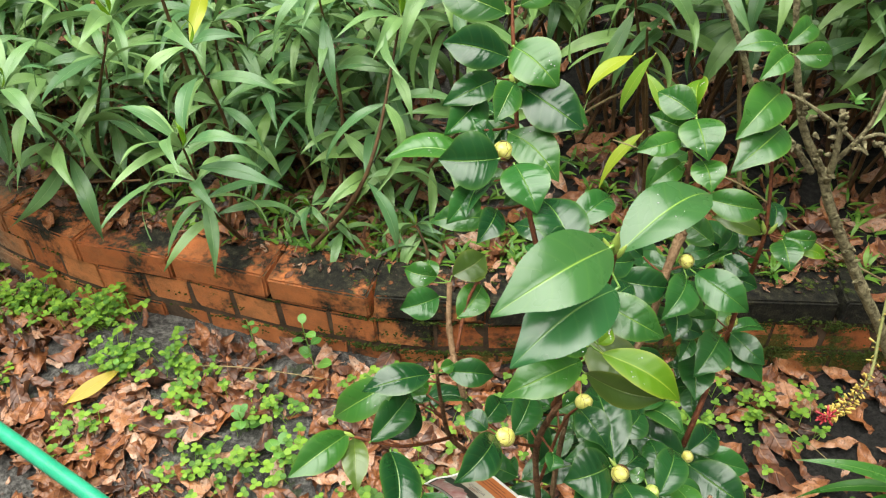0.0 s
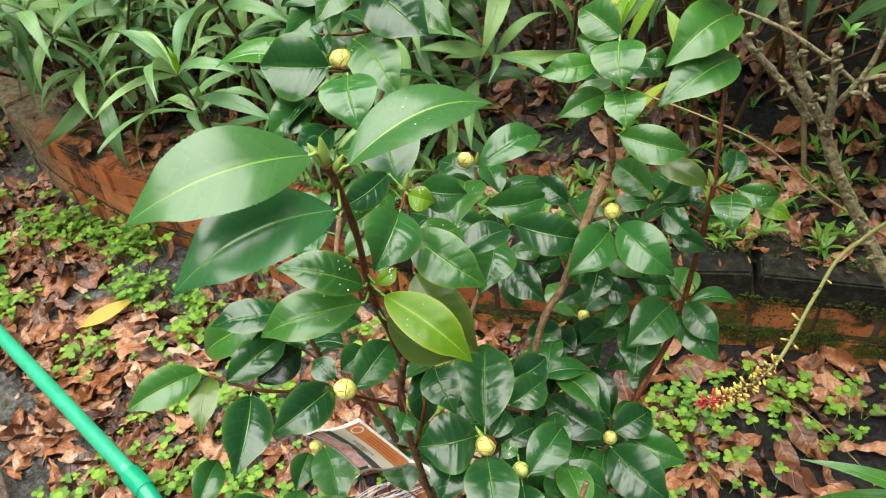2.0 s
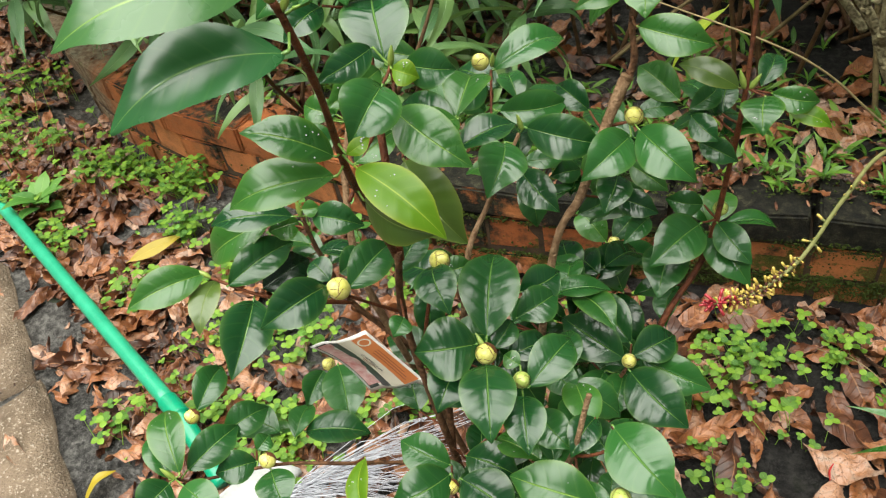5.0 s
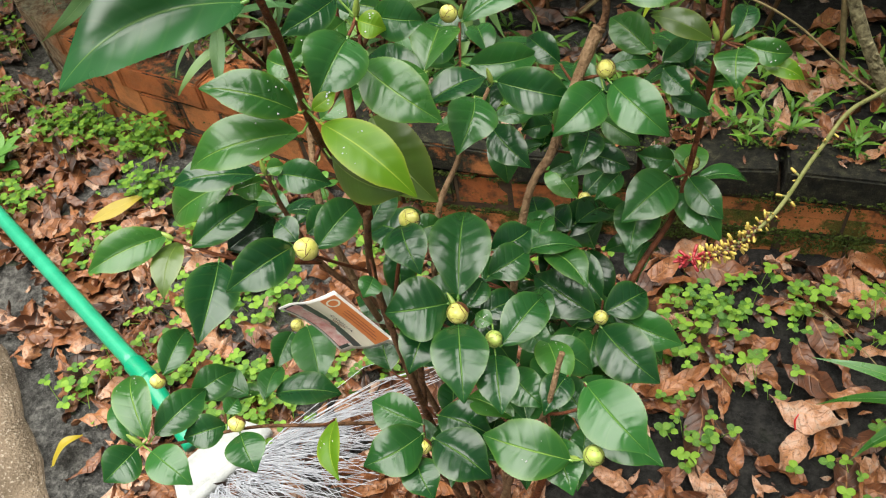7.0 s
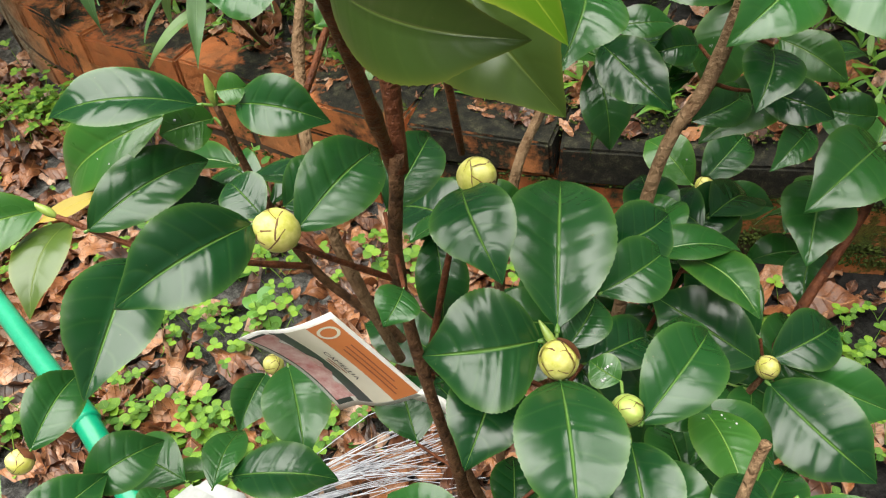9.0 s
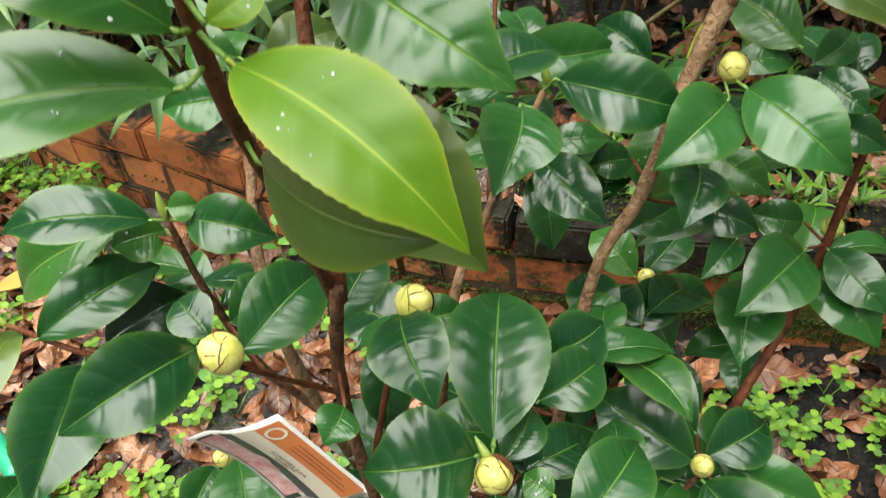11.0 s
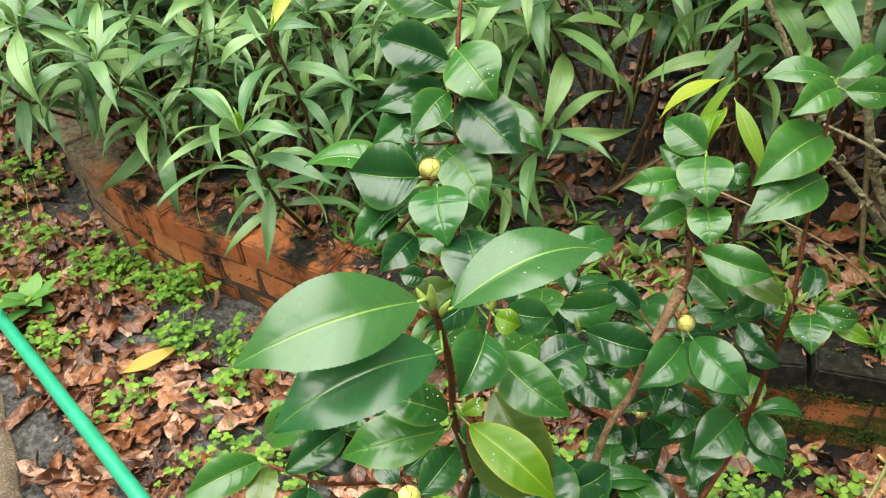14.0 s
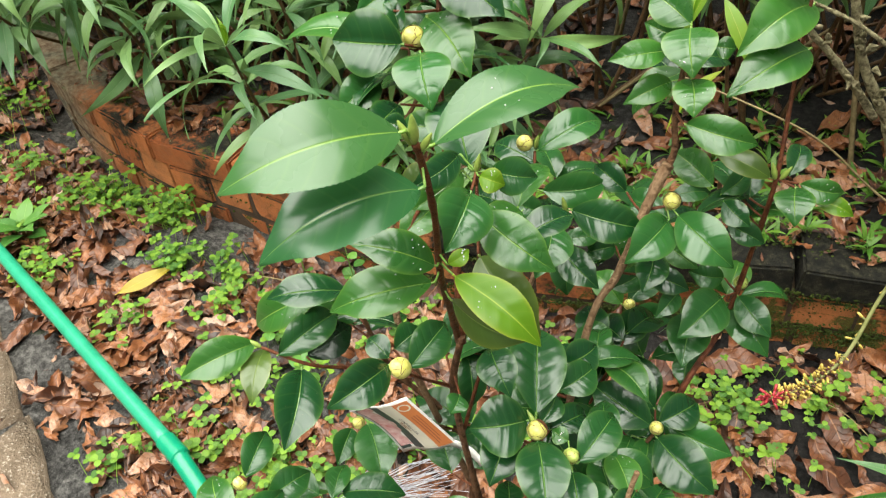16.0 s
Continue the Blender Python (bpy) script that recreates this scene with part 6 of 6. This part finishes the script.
def narrow_shrub(base, tops, near, seed, size=0.15, bare=0.0):
    """Canes from base to each top, leaves in whorls down from the tops."""
    rng = random.Random(seed)
    b = Vector(base)
    shrub2 = thing("narrow_leaved_shrub", b, "upright shrub with long narrow mid-green leaves on brown canes", "shrub", "narrow-leaved shrubs in the bed")
    g = Geo()
    for n, top in enumerate(tops):
        t = Vector(top)
        side = Vector((rng.gauss(0, 0.03), rng.gauss(0, 0.03), 0))
        foot = b + Vector((rng.gauss(0, 0.02), rng.gauss(0, 0.02), -0.02))
        line = smooth_line([(*foot, 0.0045), (*(foot.lerp(t, 0.5) + side), 0.0036), (*t, 0.0018)], 10)
        v, f, uv = tube(line, 6)
        part("cane", mesh_data("cane", v, f, CANE, uv), shrub2)
        whorls = rng.randint(4, 6)
        for w in range(whorls):
            s = 1 - (w / whorls) ** 1.1 * rng.uniform(0.5, 0.68) * (1 - bare)
            c = Vector(line[min(len(line) - 1, int(s * (len(line) - 1)))][:3])
            count = rng.randint(8, 11) if w == 0 else rng.randint(3, 6)
            t0 = rng.uniform(0, 6.28)
            for k in range(count):
                a = t0 + k * 6.283 / count + rng.uniform(-0.3, 0.3)
                rise = rng.uniform(-0.45, 0.85) if w == 0 else rng.uniform(-0.9, 0.3)
                ln = size * rng.uniform(0.65, 1.15) * (0.85 if w == 0 and k % 3 == 0 else 1)
                d = Vector((math.cos(a), math.sin(a), rise)).normalized()
                d = (d + Vector((0, 0, -0.25))).normalized()
                m = aim(c, c + d, rng.gauss(0, 24)) @ Matrix.Scale(ln, 4)
                if near:
                    part("leaf", rng.choice(YELLOW_MESHES) if rng.random() < 0.03 else rng.choice(NARROW_MESHES), shrub2, m)
                else:
                    g.add(*rng.choice(NARROW_SHAPES), at=m)
            if w == 0 and near:
                for k in range(2):
                    d = Vector((rng.gauss(0, 0.25), rng.gauss(0, 0.25), 1)).normalized()
                    part("young_leaf", LIGHT_MESH, shrub2, aim(t, t + d, rng.uniform(0, 360)) @ Matrix.Scale(size * 0.32, 4), "light green young leaf")
    if not near:
        part("foliage", g.mesh("foliage", NARROW_STUFF), shrub2, None, "dense narrow green leaves", "stuff")


def in_bed(x, y):
    return (x, y, bed_z(x, y))


narrow_shrub(in_bed(-0.42, 1.32), [(-0.376, 1.124, 0.470), (-0.40, 1.31, 0.540)], True, 101)
narrow_shrub(in_bed(-0.23, 1.27), [(-0.20, 1.40, 0.60), (-0.06, 1.36, 0.56)], True, 102)
narrow_shrub(in_bed(-0.72, 1.46), [(-0.70, 1.25, 0.50), (-0.82, 1.24, 0.56), (-0.56, 1.40, 0.55)], True, 103)
narrow_shrub(in_bed(-0.245, 1.315), [(-0.245, 1.300, 0.22)], True, 104, 0.085)
narrow_shrub(in_bed(-0.06, 1.29), [(-0.05, 1.27, 0.20)], True, 105, 0.08)
narrow_shrub(in_bed(-1.0, 1.62), [(-0.95, 1.22, 0.54), (-1.06, 1.32, 0.60), (-1.10, 1.48, 0.45)], True, 106)


def build_thicket():
    rng = random.Random(81)
    for n in range(10):
        x = -1.25 + 0.125 * n + rng.uniform(-0.04, 0.04)
        y = wall_y(x) + rng.uniform(0.20, 0.34)
        narrow_shrub(in_bed(x, y), [(x + rng.gauss(0, 0.08), y + rng.gauss(0, 0.06), rng.uniform(0.30, 0.52)) for _ in range(2)], False, 700 + n, rng.uniform(0.12, 0.15))
    k = 0
    # leafy to the ground beside the stump end, tall and bare-legged further along
    for row, (y0, lo, hi) in enumerate(((1.60, 0.46, 0.62), (1.88, 0.46, 0.66), (2.25, 0.48, 0.70), (2.75, 0.5, 0.75))):
        x = -1.45 - 0.25 * row
        while x < 1.45 + 0.35 * row:
            y = y0 + rng.uniform(-0.14, 0.14)
            tall = x > -0.02
            n = 3 if not tall else 4
            tops = [(x + rng.gauss(0, 0.14), y + rng.gauss(-0.05, 0.13), rng.uniform(lo, hi) + (0.15 if tall else 0)) for _ in range(n)]
            narrow_shrub(in_bed(x, y), tops, False, 200 + k, 0.15, 0.40 if tall else 0.0)
            k += 1
            x += rng.uniform(0.19, 0.27)


build_thicket()
narrow_shrub(in_bed(0.42, 1.50), [(0.40, 1.36, 0.64), (0.56, 1.40, 0.70), (0.30, 1.40, 0.66)], False, 301, 0.15, 0.2)
narrow_shrub(in_bed(0.80, 1.45), [(0.74, 1.33, 0.66), (0.90, 1.36, 0.70), (0.66, 1.38, 0.62)], False, 303, 0.15, 0.2)

for _k, (_x, _y, _h) in enumerate(((0.78, 1.60, 0.66), (0.98, 1.45, 0.60), (1.15, 1.75, 0.75))):
    narrow_shrub(in_bed(_x, _y), [(_x - 0.06, _y - 0.10, _h), (_x + 0.10, _y - 0.02, _h + 0.08), (_x + 0.02, _y - 0.14, _h - 0.12)], False, 320 + _k, 0.15)


def yellowing_shrub():
    """A cane whose last leaves are turning yellow."""
    rng = random.Random(12)
    foot = Vector(in_bed(0.36, 1.30))
    sh = thing("narrow_leaved_shrub", foot, "lone brown cane with a few yellowing narrow leaves", "shrub", "narrow-leaved shrubs in the bed")
    v, f, uv = tube(smooth_line([(*foot, 0.004), (0.34, 1.25, 0.36, 0.0032), (0.305, 1.19, 0.60, 0.002), (0.30, 1.15, 0.64, 0.0016)], 8), 6)
    part("cane", mesh_data("cane", v, f, CANE, uv), sh)
    for base, tip, w in (((0.295, 1.208, 0.573), (0.221, 1.157, 0.536), 0.030), ((0.308, 1.130, 0.616), (0.268, 1.125, 0.522), 0.030), ((0.31, 1.20, 0.55), (0.36, 1.14, 0.47), 0.026), ((0.33, 1.24, 0.42), (0.26, 1.20, 0.33), 0.024)):
        v, f, uv = blade((Vector(tip) - Vector(base)).length, w, 0.08, 0.3, rng, lance_shape, 16, 4, 0, 0.05)
        part("leaf", mesh_data("leaf", v, f, YELLOWING, uv), sh, aim(base, tip, rng.uniform(-20, 20)), "narrow leaf turning yellow")


yellowing_shrub()


def front_plant():
    """A narrow-leaved plant in the open soil whose long leaves lean out over the clover."""
    rng = random.Random(304)
    foot = Vector((0.72, 0.78, 0.0))
    sh = thing("narrow_leaved_shrub", foot, "young narrow-leaved plant in the soil beside the clover", "shrub")
    crown = Vector((0.70, 0.78, 0.13))
    v, f, uv = tube(smooth_line([(*foot, 0.004), (0.712, 0.785, 0.07, 0.0034), (*crown, 0.002)], 6), 6)
    part("cane", mesh_data("cane", v, f, CANE, uv), sh)
    tips = [(0.505, 0.790, 0.180, 0.024), (0.527, 0.795, 0.080, 0.024), (0.62, 0.66, 0.12, 0.028), (0.56, 0.72, 0.09, 0.028), (0.86, 0.74, 0.16, 0.03), (0.80, 0.92, 0.18, 0.03), (0.66, 0.93, 0.20, 0.028)]
    for x, y, z, w in tips:
        tip = Vector((x, y, z))
        base = crown + Vector((0, 0, rng.uniform(-0.03, 0.0)))
        v, f, uv = blade((tip - base).length, w, rng.uniform(0.08, 0.14), 0.35, rng, lance_shape, 20, 4, 0, 0.03, 0.03, 0.1)
        part("leaf", mesh_data("leaf", v, f, LEAF["mid"], uv), sh, aim(base, tip, rng.uniform(-20, 20)))


front_plant()


def build_twigs():
    """Dead canes and rods that lie crosswise low in the bed."""
    rng = random.Random(91)
    for k in range(90):
        x, y = rng.uniform(-1.0, 1.3) if k % 2 else rng.uniform(0.0, 1.3), rng.uniform(1.35, 2.3)
        z = bed_z(x, y)
        if k % 3:
            top = Vector((x + rng.gauss(0, 0.10), y + rng.gauss(0, 0.08), rng.uniform(0.45, 0.8)))
            pts = [(x, y, z - 0.02, 0.005), (*(Vector((x, y, z)).lerp(top, 0.5) + Vector((rng.gauss(0, 0.02), rng.gauss(0, 0.02), 0))), 0.004), (*top, 0.002)]
        else:
            a = rng.uniform(-0.5, 0.5)
            ln = rng.uniform(0.3, 0.7)
            h = rng.uniform(0.03, 0.16)
            pts = [(x, y, z + 0.005, 0.004), (x + ln / 2 * math.cos(a), y + ln / 2 * math.sin(a), z + h, 0.003), (x + ln * math.cos(a), y + ln * math.sin(a), z + h * 1.4, 0.002)]
        v, f, uv = tube(smooth_line(pts, 6), 6)
        ob = new("twig", mesh_data("twig", v, f, CANE if k % 4 else TAN_STEM, uv))
        tagged(ob, "bare brown cane standing in the bed" if k % 3 else "thin dry cane lying over the bed", "twig", "bare canes in the bed")


build_twigs()

# ---- lichened shrub ----


def build_lichen_shrub():
    sh = thing("lichened_shrub", (0.76, 0.87, 0.0), "old shrub with lichen-crusted grey branches", "shrub")

    def limb(rows, seed, name="branch", sides=9):
        stem(rows, LICHEN_BARK, sides, seed, sh, name, thin=0.56 if name == "trunk" else 0.42)

    limb([(0.76, 0.87, -0.03, 0.0150), (0.69, 0.87, 0.17, 0.0140), (0.603, 0.87, 0.337, 0.0128), (0.554, 0.87, 0.419, 0.0122), (0.516, 0.872, 0.486, 0.0116), (0.478, 0.87, 0.555, 0.0108), (0.454, 0.87, 0.611, 0.0096)], 61, "trunk", 11)
    limb([(0.456, 0.87, 0.606, 0.0118), (0.424, 0.872, 0.660, 0.0104), (0.403, 0.87, 0.720, 0.0090), (0.383, 0.87, 0.798, 0.0072), (0.372, 0.88, 0.90, 0.0055)], 62)
    limb([(0.447, 0.876, 0.602, 0.0092), (0.430, 0.88, 0.624, 0.0088), (0.398, 0.88, 0.662, 0.0080), (0.367, 0.876, 0.698, 0.0076), (0.336, 0.872, 0.765, 0.0068), (0.315, 0.87, 0.808, 0.0062), (0.281, 0.87, 0.864, 0.0050)], 64)
    limb([(0.462, 0.866, 0.596, 0.0092), (0.455, 0.852, 0.645, 0.0088), (0.449, 0.850, 0.690, 0.0070), (0.447, 0.850, 0.700, 0.0076)], 63)
    limb([(0.458, 0.858, 0.628, 0.0070), (0.470, 0.850, 0.660, 0.0060), (0.480, 0.848, 0.690, 0.0052), (0.486, 0.85, 0.745, 0.0036)], 65)
    limb([(0.470, 0.850, 0.662, 0.0050), (0.492, 0.848, 0.672, 0.0046), (0.515, 0.85, 0.660, 0.0036), (0.545, 0.86, 0.665, 0.0024)], 66)
    limb([(0.366, 0.862, 0.724, 0.0036), (0.407, 0.858, 0.707, 0.0046), (0.450, 0.86, 0.676, 0.0048), (0.49, 0.862, 0.640, 0.0034)], 67)
    # spur knobs and lichen tufts along the old wood
    krng = random.Random(70)
    runs = (((0.554, 0.87, 0.419), (0.478, 0.87, 0.555)), ((0.456, 0.87, 0.606), (0.403, 0.87, 0.720)), ((0.430, 0.88, 0.624), (0.336, 0.872, 0.765)), ((0.462, 0.866, 0.596), (0.447, 0.850, 0.70)), ((0.470, 0.850, 0.662), (0.515, 0.85, 0.660)))
    for k in range(60):
        a, c = runs[k % 5]
        p = Vector(a).lerp(Vector(c), krng.random()) + Vector((krng.gauss(0, 0.003), -0.004, krng.gauss(0, 0.003)))
        q = p + Vector((krng.gauss(0, 0.7), -0.5, krng.gauss(0.2, 0.6))).normalized() * krng.uniform(0.004, 0.011)
        stem([(*p, 0.0034), (*((p + q) / 2), 0.0024), (*q, 0.0010)], LICHEN_BARK, 6, 100 + k, sh, "spur", thin=0.9)
    # a tuft of new leaves on a side twig
    trng = random.Random(74)
    for k in range(7):
        b = Vector((0.452, 0.842, 0.715))
        q = b + Vector((trng.gauss(0, 0.6), trng.gauss(-0.3, 0.5), trng.uniform(0.2, 0.9))).normalized() * trng.uniform(0.012, 0.020)
        v, f, uv = blade((q - b).length, 0.005, 0.08, 0.3, trng, lance_shape, 8, 2, 0, 0.05)
        part("young_leaf", mesh_data("young_leaf", v, f, WEED, uv), sh, aim(b, q, trng.uniform(-40, 40)), "small bright green new leaf")
    # one long shoot droops forward with a pale, browning leaf at its end
    limb([(0.75, 1.2, 1.15, 0.003), (0.62, 0.9, 1.13, 0.0024), (0.48, 0.66, 1.05, 0.0018), (0.412, 0.556, 0.969, 0.0012)], 72, "shoot", 6)
    prng = random.Random(73)
    v, f, uv = blade(0.088, 0.050, 0.05, 0.15, prng, broad_shape, 24, 6, 0, 0.06)
    part("leaf", mesh_data("leaf", v, f, PALE_LEAF, uv), sh, aim((0.412, 0.556, 0.969), (0.330, 0.522, 0.942), 8, (0, -0.6, 0.8)), "large pale yellow-green leaf, browned at its tip")
    # a leafy crown over head height, unseen, added to shade the right side
    crown = Geo()
    crng = random.Random(67)
    shapes = [blade(1.0, 0.5, 0.08, 0.3, crng, broad_shape, 10, 4, 0, 0.06) for _ in range(4)]
    for k in range(330):
        c = Vector((crng.uniform(0.50, 1.35), crng.uniform(0.45, 1.20), crng.uniform(1.22, 1.75)))
        d = Vector((crng.gauss(0, 1), crng.gauss(0, 1), crng.gauss(-0.2, 0.4))).normalized()
        crown.add(*crng.choice(shapes), at=aim(c, c + d, crng.uniform(-30, 30)) @ Matrix.Scale(crng.uniform(0.07, 0.10), 4))
    part("crown", crown.mesh("crown", NARROW_STUFF), sh, None, "unseen loose leafy crown, added to shade the right side", "stuff")
    # limbs added to carry the shading crown
    for k, (p, q) in enumerate((((0.372, 0.88, 0.90), (0.55, 0.90, 1.30)), ((0.281, 0.87, 0.864), (0.42, 0.95, 1.20)), ((0.486, 0.85, 0.745), (0.80, 0.80, 1.40)), ((0.545, 0.86, 0.665), (1.0, 0.85, 1.35)))):
        stem([(*p, 0.0045), ((p[0] + q[0]) / 2 + 0.02, (p[1] + q[1]) / 2 + 0.03, (p[2] + q[2]) / 2, 0.004), (*q, 0.002)], LICHEN_BARK, 8, 90 + k, sh, "branch", thin=0.9)


build_lichen_shrub()


def single_cane(name, rows, mat, label, seed):
    line = [np.array((*q[:3], q[3] * 0.7)) for q in smooth_line(rows, 10)]
    v, f, uv = tube(line, 7, 0.04, seed)
    tagged(new(name, mesh_data(name, v, f, mat, uv)), label, "twig")


single_cane("arching_cane", [(0.95, 1.10, 0.12, 0.0025), (0.70, 1.02, 0.28, 0.0022), (0.526, 1.0, 0.40, 0.002), (0.44, 1.0, 0.475, 0.0019), (0.372, 1.0, 0.513, 0.0017), (0.25, 1.05, 0.53, 0.0013)], TAN_STEM, "thin tan cane arching over the wall", 5)
single_cane("fallen_cane", [(0.50, 1.00, 0.02, 0.0012), (0.56, 0.97, 0.03, 0.0011), (0.63, 0.90, 0.012, 0.001)], TAN_STEM, "thin dry stalk on the soil", 6)
single_cane("fallen_cane", [(-0.50, 1.09, 0.01, 0.002), (-0.36, 1.08, 0.02, 0.0018), (-0.20, 1.06, 0.012, 0.0014)], TAN_STEM, "thin dry stalk lying at the wall's foot", 7)

# ---- flower spike ----


def build_spike():
    rng = random.Random(77)
    red = plain("spike_bud_red", (0.30, 0.022, 0.03), 0.4)
    gold = plain("spike_bud_gold", (0.46, 0.34, 0.07), 0.4)
    dark = plain("spike_bud_maroon", (0.10, 0.03, 0.02), 0.5)
    rows = [(0.344, 0.501, 0.644, 0.0014), (0.366, 0.518, 0.637, 0.0018), (0.386, 0.535, 0.645, 0.0020), (0.398, 0.555, 0.648, 0.0021), (0.417, 0.597, 0.652, 0.0022), (0.446, 0.650, 0.650, 0.0024), (0.52, 0.74, 0.60, 0.0028), (0.64, 0.82, 0.40, 0.0034), (0.74, 0.86, 0.0, 0.0042)]
    line = [np.array((*q[:3], q[3] * 0.62)) for q in smooth_line(rows, 12)]
    spike = thing("flower_spike", (0.74, 0.86, 0.0), "drooping flower spike with red and yellow buds on a green stalk", "flower")
    v, f, uv = tube(line, 8)
    part("stalk", mesh_data("stalk", v, f, SPIKE_STEM, uv), spike)
    def bud_mesh(mat, tipmat):
        g = Geo()
        v1, f1, u1 = tube([(0, 0, 0, 0.08), (0, 0.25, 0, 0.10), (0, 0.46, 0, 0.105)], 6)
        v2, f2, u2 = tube([(0, 0.45, 0, 0.108), (0, 0.75, 0, 0.115), (0, 0.93, 0, 0.11), (0, 1.0, 0, 0.06)], 6)
        g.add(v1, f1, u1, slot=0)
        g.add(v2, f2, u2, slot=1)
        return g.mesh("bud", [mat, tipmat])
    kinds = [bud_mesh(red, red), bud_mesh(red, gold), bud_mesh(dark, gold), bud_mesh(SPIKE_STEM, gold)]
    n = 270
    for k in range(n):
        s = (k / n) ** 1.25
        pos = s * 54
        i = min(len(line) - 2, int(pos))
        c = Vector(line[i][:3]).lerp(Vector(line[i + 1][:3]), pos - i)
        d = (Vector(line[i + 1][:3]) - Vector(line[i][:3])).normalized()
        a = k * 2.4
        e = d.orthogonal().normalized()
        o = Matrix.Rotation(a, 3, d) @ e
        if rng.random() < (0.12 if s < 0.42 else 0.60 + 0.35 * s):
            continue
        ln = rng.uniform(0.0040, 0.0090)
        way = (o - d * rng.uniform(-0.5, 0.7)).normalized()
        kind = kinds[0 if s < 0.05 else (1 if s < 0.16 else (2 if s < 0.5 else 3))]
        if s < 0.03:
            way = (o * 0.7 - d).normalized()
        part("bud", kind, spike, aim(c, c + way) @ Matrix.Scale(ln, 4))


build_spike()

single_cane("red_petal", [(0.515, 0.795, 0.012, 0.0016), (0.512, 0.80, 0.026, 0.0018), (0.515, 0.805, 0.036, 0.001)], plain("red_petal", (0.5, 0.03, 0.03), 0.4), "small fallen red petal on the soil", 9)
